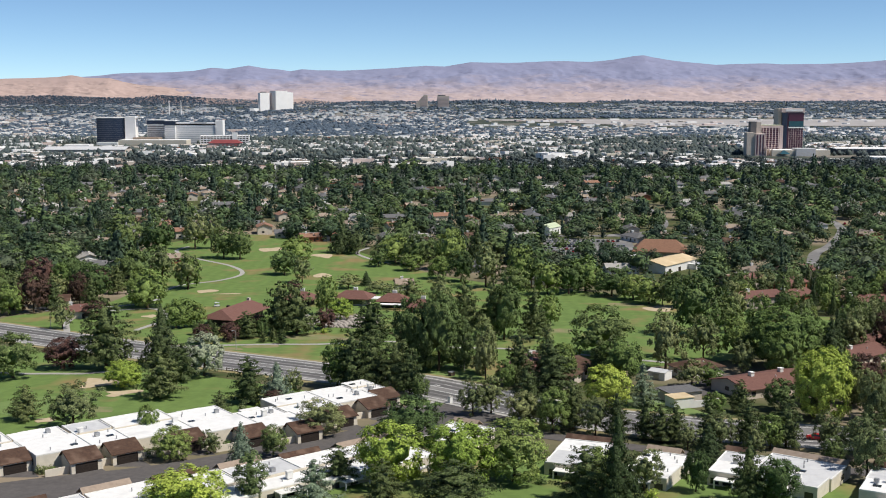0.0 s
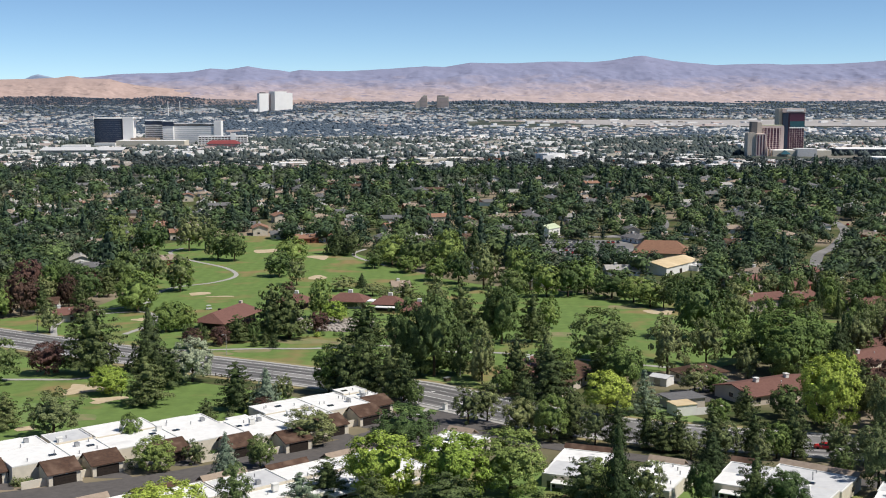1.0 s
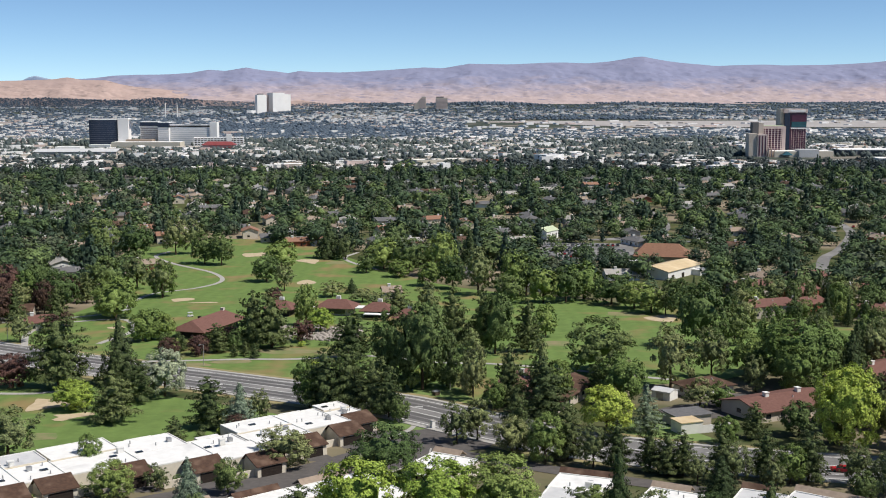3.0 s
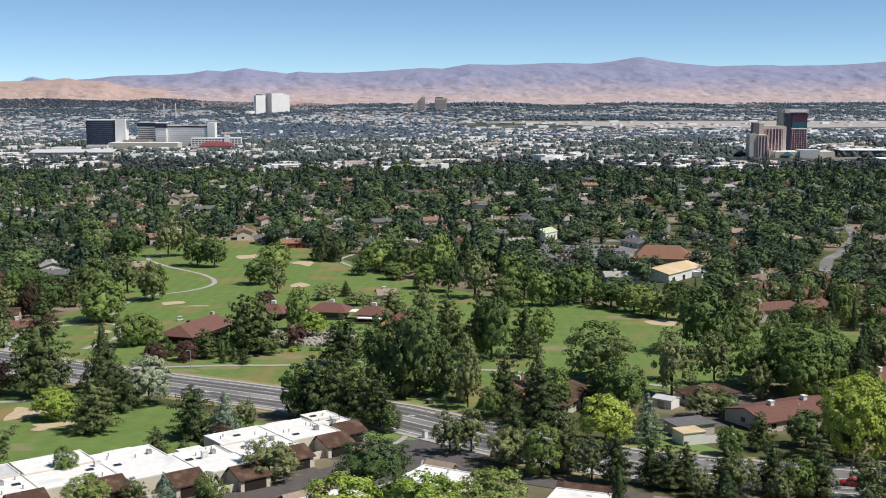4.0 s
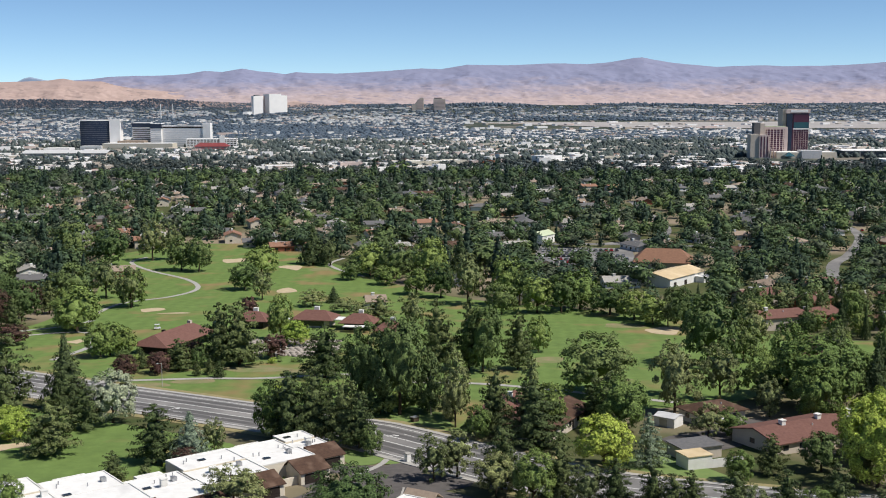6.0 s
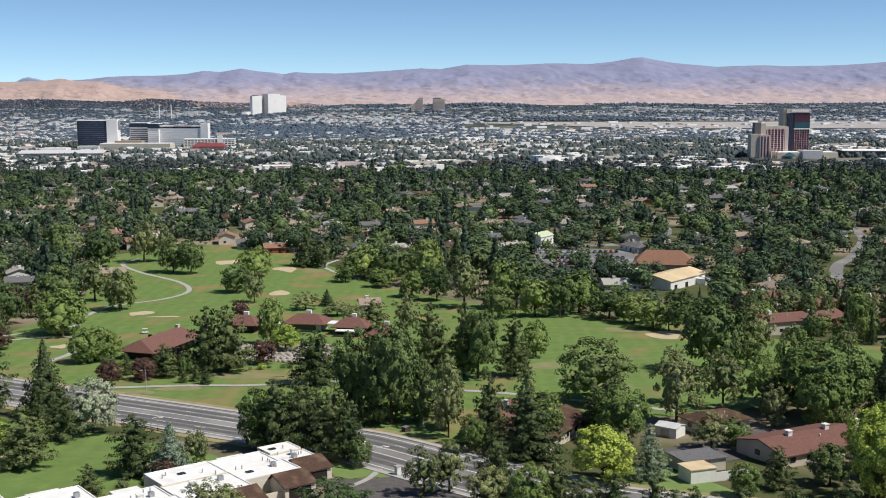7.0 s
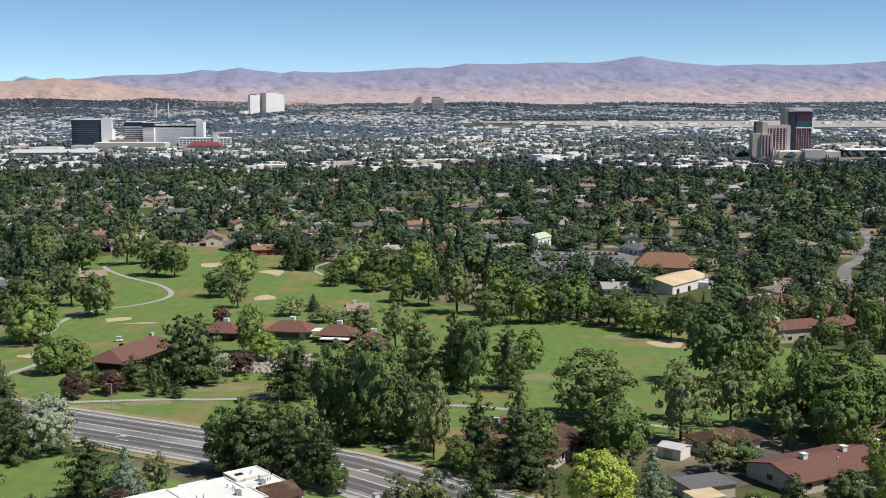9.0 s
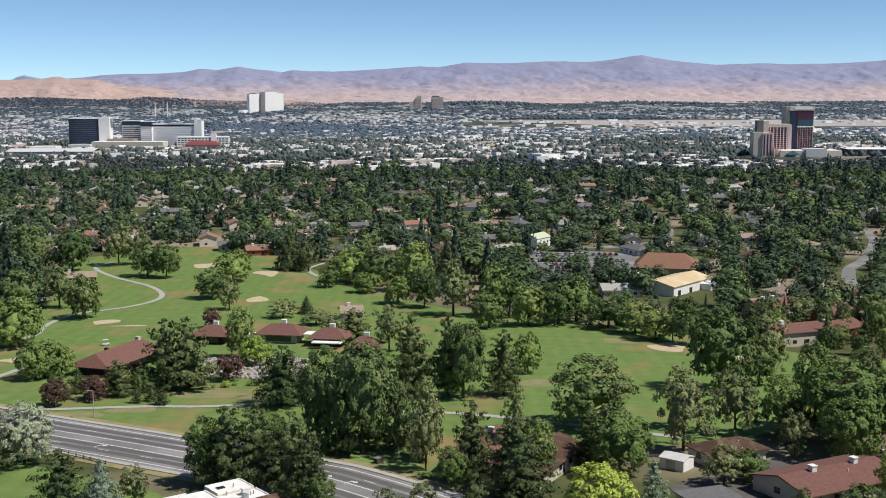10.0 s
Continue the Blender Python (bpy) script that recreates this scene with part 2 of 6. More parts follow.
# mauve-blue of the range: distance haze painted over grass, scrub and rock
M["range"] = range_material("hazy_far_range", (0.47, 0.378, 0.372), (0.24, 0.252, 0.36), (0.19, 0.195, 0.28), 62, 165, 0.05)
# the peak's blue is haze put into its colour
M["hazy_peak"] = mat("hazy_peak", (0.29, 0.36, 0.47), (0.26, 0.33, 0.44), 0.95, 0.02)
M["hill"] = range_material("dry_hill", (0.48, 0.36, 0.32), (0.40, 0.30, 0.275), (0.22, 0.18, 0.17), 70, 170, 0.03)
M["lawn"] = lawn_material("fairway_grass", 0.475)
M["green"] = mat("putting_green", (0.165, 0.232, 0.072), (0.135, 0.2, 0.060), 0.9, 0.4)
M["worn_grass"] = mat("worn_grass", (0.16, 0.205, 0.078), (0.27, 0.22, 0.13), 0.95, 0.22, 0.2, 0.1, detail=9.0)
M["rough_grass"] = mat("dry_grass", (0.32, 0.26, 0.145), (0.21, 0.20, 0.09), 0.95, 0.3, 0.2, 0.1)


# ---- mesh helpers ----
def mesh_of(name, verts, faces, mats, index=None, smooth=False):
    me = bpy.data.meshes.new(name)
    me.from_pydata([tuple(v) for v in verts], [], [tuple(f) for f in faces])
    for m in (mats if isinstance(mats, list) else [mats]):
        me.materials.append(m)
    if index is not None:
        me.polygons.foreach_set("material_index", np.asarray(index, np.int32))
    if smooth:
        me.polygons.foreach_set("use_smooth", np.ones(len(me.polygons), bool))
    me.update()
    return me


class Shape:
    """Collects solids into one mesh."""

    def __init__(self):
        self.v, self.f = [], []

    def add(self, verts, faces):
        k = len(self.v)
        self.v += [tuple(p) for p in verts]
        self.f += [tuple(i + k for i in f) for f in faces]
        return self

    def box(self, x0, x1, y0, y1, z0, z1):
        return self.add([(x, y, z) for z in (z0, z1) for x, y in ((x0, y0), (x1, y0), (x1, y1), (x0, y1))],
                        [(3, 2, 1, 0), (4, 5, 6, 7), (0, 1, 5, 4), (1, 2, 6, 5), (2, 3, 7, 6), (3, 0, 4, 7)])

    def prism(self, outline, z0, z1):
        n = len(outline)
        return self.add([(x, y, z0) for x, y in outline] + [(x, y, z1) for x, y in outline],
                        [tuple(range(n))[::-1], tuple(range(n, 2 * n))] + [(i, (i + 1) % n, n + (i + 1) % n, n + i) for i in range(n)])

    def tube(self, a, b, r0, r1, n=6):
        a, b = Vector(a), Vector(b)
        q = (b - a).to_track_quat("Z", "Y")
        ring = [q @ Vector((math.cos(2 * math.pi * i / n), math.sin(2 * math.pi * i / n), 0)) for i in range(n)]
        return self.add([a + r * r0 for r in ring] + [b + r * r1 for r in ring],
                        [tuple(range(n))[::-1], tuple(range(n, 2 * n))] + [(i, (i + 1) % n, n + (i + 1) % n, n + i) for i in range(n)])

    def gable(self, x0, x1, y0, y1, z, h, over=0.5, thick=0.22, ridge=None):
        """A pitched roof slab, ridge along x."""
        r = (y0 + y1) / 2 if ridge is None else ridge
        x0, x1 = x0 - over, x1 + over
        s = [(y0 - over, z), (r, z + h), (y1 + over, z), (y1 + over, z - thick), (r, z + h - thick * 1.3), (y0 - over, z - thick)]
        v = [(x0, y, k) for y, k in s] + [(x1, y, k) for y, k in s]
        return self.add(v, [(0, 6, 7, 1), (1, 7, 8, 2), (2, 8, 9, 3), (3, 9, 10, 4), (4, 10, 11, 5), (5, 11, 6, 0), (0, 1, 4, 5), (1, 2, 3, 4), (6, 11, 10, 7), (7, 10, 9, 8)])

    def hip(self, x0, x1, y0, y1, z, h, over=0.6, inset=None, thick=0.2):
        x0, x1, y0, y1 = x0 - over, x1 + over, y0 - over, y1 + over
        i = (y1 - y0) / 2 if inset is None else inset
        r = (y0 + y1) / 2
        i = min(i, (x1 - x0) / 2 - 0.05)
        v = [(x0, y0, z), (x1, y0, z), (x1, y1, z), (x0, y1, z), (x0 + i, r, z + h), (x1 - i, r, z + h)] + [(x0, y0, z - thick), (x1, y0, z - thick), (x1, y1, z - thick), (x0, y1, z - thick)]
        return self.add(v, [(0, 1, 5, 4), (1, 2, 5), (2, 3, 4, 5), (3, 0, 4), (6, 7, 1, 0), (7, 8, 2, 1), (8, 9, 3, 2), (9, 6, 0, 3), (9, 8, 7, 6)])

    def gable_end(self, x0, x1, y0, y1, z0, z, h, ridge=None):
        """Walls of a gabled house as one solid, ridge along x."""
        r = (y0 + y1) / 2 if ridge is None else ridge
        s = [(y0, z0), (y1, z0), (y1, z), (r, z + h), (y0, z)]
        v = [(x0, y, k) for y, k in s] + [(x1, y, k) for y, k in s]
        return self.add(v, [(0, 1, 2, 3, 4)[::-1], (5, 6, 7, 8, 9), (0, 5, 6, 1)[::-1], (1, 6, 7, 2)[::-1], (2, 7, 8, 3)[::-1], (3, 8, 9, 4)[::-1], (4, 9, 5, 0)[::-1]])


def part(name, shape, material, parent=None, label="", smooth=False):
    ob = new(name, mesh_of(name, shape.v, shape.f, material, smooth=smooth))
    if parent:
        ob.parent = parent
    return tagged(ob, label)


def thing(name, m, label, category, group=""):
    ob = new(name)
    ob.empty_display_size = 0.5
    ob.matrix_basis = m
    return tagged(ob, label, category, group)


def structure(name, verts, faces, material, label=""):
    ob = new(name, mesh_of(name, verts, faces, material))
    return tagged(ob, label, kind="structure")


def inside(x, y, poly):
    c = False
    for (ax, ay), (bx, by) in zip(poly, poly[1:] + poly[:1]):
        if (ay > y) != (by > y) and x < (bx - ax) * (y - ay) / (by - ay) + ax:
            c = not c
    return c


def smooth_line(pts, step=6.0, closed=False):
    """Points along a rounded line through pts."""
    p = [Vector((*q, 0)) for q in pts]
    n = len(p)
    out = []
    for i in range(n if closed else n - 1):
        a, b = p[i], p[(i + 1) % n]
        u = p[(i - 1) % n] if closed or i > 0 else a * 2 - b
        w = p[(i + 2) % n] if closed or i < n - 2 else b * 2 - a
        k = max(1, int((b - a).length / step))
        for j in range(k):
            t = j / k
            out.append(0.5 * (2 * a + (b - u) * t + (2 * u - 5 * a + 4 * b - w) * t * t + (3 * a - u - 3 * b + w) * t ** 3))
    if not closed:
        out.append(p[-1])
    return [(q.x, q.y) for q in out]


def drape(name, outline, lift, material, label="", cell=6.0):
    """A flat area that follows the ground: a fine grid cut to a rounded outline."""
    bm = bmesh.new()
    loop = [bm.verts.new((x, y, 0)) for x, y in outline]
    bm.faces.new(loop)
    ys = [q[1] for q in outline]
    y = math.floor(min(ys) / cell) * cell
    while y < max(ys):
        bmesh.ops.bisect_plane(bm, geom=bm.verts[:] + bm.edges[:] + bm.faces[:], plane_co=(0, y, 0), plane_no=(0, 1, 0))
        y += cell
    bmesh.ops.triangulate(bm, faces=bm.faces[:])
    for v in bm.verts:
        v.co.z = gz(v.co.y) + lift
    bmesh.ops.recalc_face_normals(bm, faces=bm.faces[:])
    if sum(f.normal.z for f in bm.faces) < 0:
        bmesh.ops.reverse_faces(bm, faces=bm.faces[:])
    me = bpy.data.meshes.new(name)
    bm.to_mesh(me)
    bm.free()
    me.materials.append(material)
    ob = new(name, me)
    return tagged(ob, label, kind="structure")


def ribbon(name, line, a, b, lift, material, label="", thick=0.0):
    """A strip from offset a to offset b beside a line, on the ground."""
    v, f = [], []
    for i, (x, y) in enumerate(line):
        p, q = line[max(i - 1, 0)], line[min(i + 1, len(line) - 1)]
        d = Vector((q[0] - p[0], q[1] - p[1], 0)).normalized()
        for o in (a, b):
            px, py = x - d.y * o, y + d.x * o
            v.append((px, py, gz(py) + lift))
    for i in range(len(line) - 1):
        f.append((2 * i, 2 * i + 2, 2 * i + 3, 2 * i + 1) if a > b else (2 * i, 2 * i + 1, 2 * i + 3, 2 * i + 2)[::-1])
    f = [q if (Vector(v[q[1]]) - Vector(v[q[0]])).cross(Vector(v[q[2]]) - Vector(v[q[0]])).z > 0 else q[::-1] for q in f]
    if thick:
        n = len(v)
        v += [(x, y, z - thick) for x, y, z in v]
        for i in range(len(line) - 1):
            f += [(2 * i, 2 * i + 2, n + 2 * i + 2, n + 2 * i), (2 * i + 1, 2 * i + 3, n + 2 * i + 3, n + 2 * i + 1)]
    return structure(name, v, f, material, label)


# ---- ground, hills, lawns, roads ----
def build_ground():
    ys = list(range(-3500, 100, 200)) + list(range(100, 720, 5)) + list(range(720, 1600, 20))
    y = 1600.0
    while y < 13500:
        ys.append(y)
        y *= 1.035
    v, f, idx = [], [], []
    cols = 61
    for y in ys:
        half = 2200 + max(y, 0) * 0.75
        for k in range(cols):
            v.append(far_xyz((half * (2 * k / (cols - 1) - 1), y, gz(y))))
    for i in range(len(ys) - 1):
        for k in range(cols - 1):
            a = i * cols + k
            f.append((a, a + 1, a + cols + 1, a + cols))
            idx.append(0 if ys[i] < 1150 else 1)
    me = mesh_of("ground", v, f, [M["earth"], M["plain"]], idx)
    tagged(new("ground", me), "dry earth and valley floor reaching the hills", kind="structure")


build_ground()


def ridge_mesh(name, profile, y_front, y_back, base, material, seed, rough, label, steps=56, cols=440, bush=0.0):
    """A range of hills: a height field that climbs from its foot to a crest with the given heights."""
    xs = np.linspace(profile[0][0], profile[-1][0], cols)
    px, pz = [p[0] for p in profile], [p[1] for p in profile]
    v, f = [], []
    hb = random.Random(seed)
    for j in range(steps + 4):
        t = min(j / steps, 1.0)
        back = max(j - steps, 0) / 3
        y = y_front + (y_back - y_front) * t + back * 30
        for x in xs:
            crest = np.interp(x, px, pz)
            n = noise.fractal(Vector((x * 0.007 + seed, y * 0.016, seed)), 0.95, 2.1, 7)
            r = 1 - abs(noise.fractal(Vector((x * 0.009 + seed + y * 0.004, y * 0.013 + 3, seed)), 0.9, 2.1, 7))
            rise = t ** 1.15
            z = base + (crest - base) * rise * (1 - 0.7 * back) + rough * (0.8 * n + 0.9 * (r - 0.75)) * math.sin(math.pi * min(t, 1)) ** 0.6 + 1.6 * n * t + bush * hb.random()
            v.append((x, y, z if back < 1 else base - 20))
    c = len(xs)
    for j in range(steps + 3):
        for k in range(c - 1):
            a = j * c + k
            f.append((a, a + 1, a + c + 1, a + c))
    me = mesh_of(name, v, f, material, smooth=True)
    tagged(new(name, me), label, kind="structure")


# crest heights by where the range stands in the view
def crest(pairs, y, drop=0.0):
    d = y - 54
    return [(8 + (px - 784) / 2097 * d, 91.7 + (167 - py - drop) / 2097 * d) for px, py in pairs]


RANGE = [(-260, 150), (0, 150), (100, 141), (170, 136), (200, 132), (250, 130), (300, 130), (340, 127), (370, 122), (400, 124), (437, 118), (460, 122), (490, 125), (510, 128), (530, 124), (560, 126), (600, 127), (650, 125),
         (700, 122), (750, 118), (784, 120), (830, 112), (860, 113), (900, 113), (950, 111), (1000, 110), (1040, 112), (1080, 108), (1120, 101), (1135, 100), (1150, 103), (1180, 108), (1220, 113), (1265, 117), (1310, 115),
         (1350, 114), (1380, 116), (1450, 115), (1500, 113), (1540, 111), (1568, 108), (1830, 104)]
BLUE = [(-260, 146), (0, 150), (40, 141), (55, 134), (66, 132), (80, 135), (110, 142), (180, 146)]
HILLS = [(-260, 144), (-60, 143), (0, 141), (50, 140), (100, 138), (113, 136), (122, 135), (131, 136), (145, 139), (190, 140), (215, 147), (245, 152), (300, 157), (360, 162), (420, 165), (520, 168), (590, 172), (618, 163), (650, 170), (700, 178), (800, 184)]
FOOT = [(-260, 173), (0, 171), (90, 170), (170, 174), (230, 174), (250, 172), (275, 170), (310, 171), (350, 174), (420, 177), (470, 179), (530, 176), (580, 181), (660, 183), (740, 181), (830, 186), (900, 188), (1000, 187), (1100, 190), (1230, 192), (1300, 189), (1390, 188), (1460, 195), (1568, 196), (1830, 197)]
ridge_mesh("backdrop_far_peak", crest(BLUE, 5060), 5010, 5060, 60, M["hazy_peak"], 5.7, 4, "far peak coloured haze-blue behind the hills", 20, 160)
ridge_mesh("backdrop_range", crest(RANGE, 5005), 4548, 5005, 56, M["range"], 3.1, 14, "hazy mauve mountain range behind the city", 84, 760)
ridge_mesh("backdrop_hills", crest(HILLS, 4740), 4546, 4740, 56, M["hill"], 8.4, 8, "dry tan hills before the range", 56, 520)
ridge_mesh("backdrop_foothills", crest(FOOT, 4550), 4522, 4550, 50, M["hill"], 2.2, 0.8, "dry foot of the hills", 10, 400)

LAWN = [(-185, 735), (-175, 765), (-134, 806), (-83, 773), (-47, 706), (-4, 622), (38, 576), (73, 555), (105, 524), (140, 482), (178.4, 471), (176.7, 449.6), (138.9, 438.4), (113.7, 405.3), (87.9, 379.2), (57.2, 369.9), (20.3, 348.2),
        (-5.6, 359), (-43.4, 380.3), (-79.7, 398.8), (-137.2, 433.7), (-171.7, 453.5), (-178, 478), (-152, 505), (-147, 551), (-150, 600), (-163, 660), (-180, 706)]
SOUTH_LAWN = [(-231.9, 434.8), (-188.1, 425.5), (-139.9, 398.8), (-100, 373.6), (-66.7, 354.6), (-40.2, 337.6), (-33, 328.5), (-45, 308.8), (-62.3, 299.7), (-77.3, 295.1), (-90.5, 284.9), (-108, 275.5), (-163.1, 254.5), (-258.6, 277.3)]
FRONT_LAWN = [(13.1, 224.6), (28.4, 231.4), (37.4, 219.8), (24.3, 207.5), (6.6, 209.6)]
GARDENS = [(-17.6, 279.3), (6.2, 266), (43.1, 258.4), (91.5, 241.2), (153.5, 224.6), (167.7, 156.5), (0, 167.5), (-66.7, 188.9), (-77.2, 207.5), (-43.9, 224.6), (-19.8, 243), (-4.6, 258.4)]
SIDE_LAWN = [(46.8, 324.9), (60.5, 324.9), (71.8, 307), (67.7, 301.6), (52.6, 307.9)]
VERGE = [(-4.5, 359), (-2.5, 365.4), (2.7, 369.1), (7.8, 366.3), (11, 360), (13, 353.7), (4.8, 351.8)]
drape("fairway", smooth_line(LAWN, 8, True), 0.06, M["lawn"], "mown fairway grass with dry patches")
drape("south_fairway", smooth_line(SOUTH_LAWN, 8, True), 0.06, M["lawn"], "mown grass between road and townhouses")
drape("garden_lawn", smooth_line(GARDENS, 6, True), 0.03, M["lawn"], "mown garden grass before the white houses")
drape("front_lawn", smooth_line(FRONT_LAWN, 4, True), 0.06, mat("yellow_lawn", (0.22, 0.24, 0.05), (0.16, 0.2, 0.04), 0.9, 0.3), "yellowed front lawn")
drape("side_lawn", smooth_line(SIDE_LAWN, 4, True), 0.06, M["green"], "small watered lawn")
drape("dry_verge", smooth_line(VERGE, 4, True), 0.10, M["green"], "patch of mown grass beside the road")
drape("putting_green", smooth_line([(-125, 318.6), (-113.7, 330.3), (-100.4, 324.9), (-102.1, 312.4), (-115.2, 307)], 2, True), 0.10, M["green"], "pale putting green", 3)


def bunker(x, y, rx, ry, turn=0.0, seed=0):
    r = random.Random(seed)
    line = []
    for i in range(9):
        a = 2 * math.pi * i / 9
        k = r.uniform(0.45, 1.1)
        px, py = rx * k * math.cos(a), ry * k * math.sin(a)
        line.append((x + px * math.cos(turn) - py * math.sin(turn), y + px * math.sin(turn) + py * math.cos(turn)))
    drape("bunker", smooth_line(line, 1.5, True), 0.14, M["sand"], "pale sand bunker in the grass", 3)


for i, (x, y, rx, ry, a) in enumerate([(-113, 558, 6, 8, 0.2), (93, 500, 10, 10, 0.0), (-107, 726, 7, 14, 0.1), (-71, 696, 9, 12, 0.2), (-64, 620, 7, 9, 0.1), (113, 476, 6, 7, 0.3),
                                       (-190, 708, 8, 9, 0.0), (-120, 478, 5, 6, 0.2), (-103.3, 349.1, 9, 9, 0.2), (-92.5, 334.8, 8, 4.5, 0.6), (-103.8, 301.6, 3, 4, 0.0), (-101, 548, 9, 2, 0.1)]):
    bunker(x, y, rx, ry, a, i)
for i, (x, y, rx, ry) in enumerate([(-48.6, 427.4, 14, 6), (-77.6, 403.4, 10, 4), (60.7, 409.9, 6, 5), (-55, 690, 8, 7), (44.2, 442.1, 6, 8), (-93.5, 314.1, 5, 5), (78, 512, 9, 6), (-88.3, 288.7, 8, 6), (-112.2, 279.3, 9, 6), (-63.2, 408.9, 9, 4), (-30.5, 423.7, 10, 5)]):
    r = random.Random(40 + i)
    line = [(x + rx * r.uniform(0.6, 1.2) * math.cos(a * 0.7), y + ry * r.uniform(0.6, 1.2) * math.sin(a * 0.7)) for a in range(9)]
    drape("worn_patch", smooth_line(line, 2, True), 0.09, M["worn_grass"], "worn dry patch in the grass", 3)

ROAD = smooth_line([(-420, 585), (-330, 535), (-262, 498), (-205.7, 465.1), (-151.6, 430.2), (-102.1, 399.7), (-53.8, 372.8), (-15.5, 350.9), (-5.7, 343.8), (3.7, 334.8), (14.3, 324.4), (24.9, 314.6), (37.8, 304.7), (52.9, 296.5), (71.3, 289.6), (94.1, 283.1), (129, 274.6), (189.3, 261.3), (283.7, 239.2)], 6)
ribbon("road", ROAD, -11.0, 11.0, 0.12, M["asphalt"], "grey asphalt road with white lines")
for a, b, nm in ((11.0, 12.6, "kerb_north"), (-12.6, -11.0, "kerb_south")):
    ribbon(nm, ROAD, a, b, 0.27, M["concrete"], "pale concrete kerb and walk", 0.3)
ribbon("verge_south", ROAD, -15.0, -12.6, 0.11, M["rough_grass"], "dry grass strip beside the road")
ribbon("verge_north", ROAD, 12.6, 15.2, 0.11, M["rough_grass"], "dry grass strip beside the road")
for a in (-7.6, -4.6, 2.6, 6.0):
    ribbon("wheel_track", ROAD, a, a + 2.2, 0.13, M["worn"], "darker worn wheel tracks in the asphalt")
for nm, o in (("edge_line", 9.3), ("edge_line", -9.3), ("turn_line", 1.9), ("turn_line", -1.9)):
    ribbon(nm, ROAD, o - 0.16, o + 0.16, 0.15, M["paint"], "white road line")
DASH = smooth_line([(q[0], q[1]) for q in ROAD[::2]], 3.0)
for o in (5.6, -5.6):
    k = 0
    while k + 2 < len(DASH):
        if -180 < DASH[k][0] < 120:
            ribbon("lane_dash", DASH[k:k + 2], o - 0.1, o + 0.1, 0.14, M["paint"], "white lane dash")
        k += 4


def road_arrow(x, y, turn):
    s = [(-0.15, -1.6), (0.15, -1.6), (0.15, 0.3), (0.9, 0.3), (0.9, -0.1), (1.8, 0.6), (0.9, 1.3), (0.9, 0.8), (-0.15, 0.8)]
    c, n = math.cos(turn), math.sin(turn)
    pts = [(x + a * c - b * n, y + a * n + b * c) for a, b in s]
    structure("road_arrow", [(a, b, gz(b) + 0.16) for a, b in pts], [tuple(range(len(pts)))], M["paint"], "white turn arrow on the road")


road_arrow(-2.5, 344.7, radians(-43))
road_arrow(-8.2, 349.1, radians(-40))
road_arrow(-62, 373.6, radians(-33))

PATHS = [[(-97.7, 408.9), (-82.5, 409.9), (-61.1, 412.6), (-43.8, 412.6), (-19.4, 418.2), (1.8, 407), (20.1, 404.3), (34.4, 398.8), (54.9, 388.6), (73.5, 379.2)],
         [(-150, 500), (-130, 521), (-133, 551), (-130, 580), (-114, 600), (-107, 624), (-118, 653), (-145, 686), (-163, 718), (-160, 740)],
         [(-141.1, 436.6), (-149.5, 465.1), (-147, 487), (-124, 499), (-112.3, 471), (-116.8, 442.1)],
         [(-144.7, 365.4), (-133.6, 361.7), (-122.2, 361.7), (-111.9, 361.7), (-103.4, 366.3)],
         [(-46, 735), (-52, 712), (-46, 690), (-30, 662)]]
for line in PATHS:
    ribbon("cart_path", smooth_line(line, 4), -1.2, 1.2, 0.16, M["concrete"], "pale concrete cart path through the grass")

# lane and driveways of the townhouses
LANE = smooth_line([(-140.8, 195.1), (-87.7, 229.6), (-60.1, 243), (-38.2, 258.4), (-19.7, 273.5), (-4.7, 291.4), (-2.6, 301.6)], 4)
ribbon("lane", LANE, -4.2, 14.5, 0.10, M["lane"], "dark asphalt lane before the garages")
ribbon("lane_kerb", LANE, -4.6, -4.2, 0.22, M["concrete"], "pale lane kerb", 0.2)
ribbon("south_lane", smooth_line([(1.7, 301.6), (21, 287.8), (44.9, 273.5), (66.8, 262.2), (91.1, 251.6), (130.8, 241.2)], 5), -3.0, 3.0, 0.10, M["lane"], "dark asphalt lane behind the white houses")
drape("lane_mouth", smooth_line([(-12.1, 314.1), (-10, 318.2), (-3.6, 318.2), (2.7, 320.9), (8, 315.9), (15.4, 309.7), (15.5, 302.5), (1.7, 296), (-10, 297)], 3, True), 0.115, M["lane"], "dark asphalt mouth of the lane at the road")
ribbon("garden_walk", smooth_line([(-2, 325.8), (-4.2, 318.2), (-8.9, 310.6)], 2), -0.7, 0.7, 0.18, M["concrete"], "pale concrete walk across the lane's mouth")
drape("corner_lawn", smooth_line([(-11, 319.5), (-5.3, 319.2), (-3.6, 325.3), (-8.9, 331.2), (-13, 330.3)], 2, True), 0.13, M["green"], "small watered corner lawn")
drape("corner_lawn", smooth_line([(-3, 319.2), (1.1, 320.9), (0.1, 323.5), (-1.7, 324.9)], 2, True), 0.13, M["green"], "small watered corner lawn")
drape("court", smooth_line([(62.1, 341.1), (76.4, 350), (86.4, 360.9), (94.8, 355.4), (79.1, 333.9), (68.7, 330.3)], 4, True), 0.10, M["lane"], "asphalt court between brown-roofed houses")
drape("parking_lot", [(62, 700), (116, 700), (124, 775), (66, 790)], 0.10, M["asphalt"], "asphalt parking lot")
ribbon("street", smooth_line([(190, 600), (221, 699), (244, 742), (270, 800), (287, 850), (300, 930), (310, 1020)], 8), -3.4, 3.4, 0.12, M["asphalt"], "pale sunlit street between the houses")
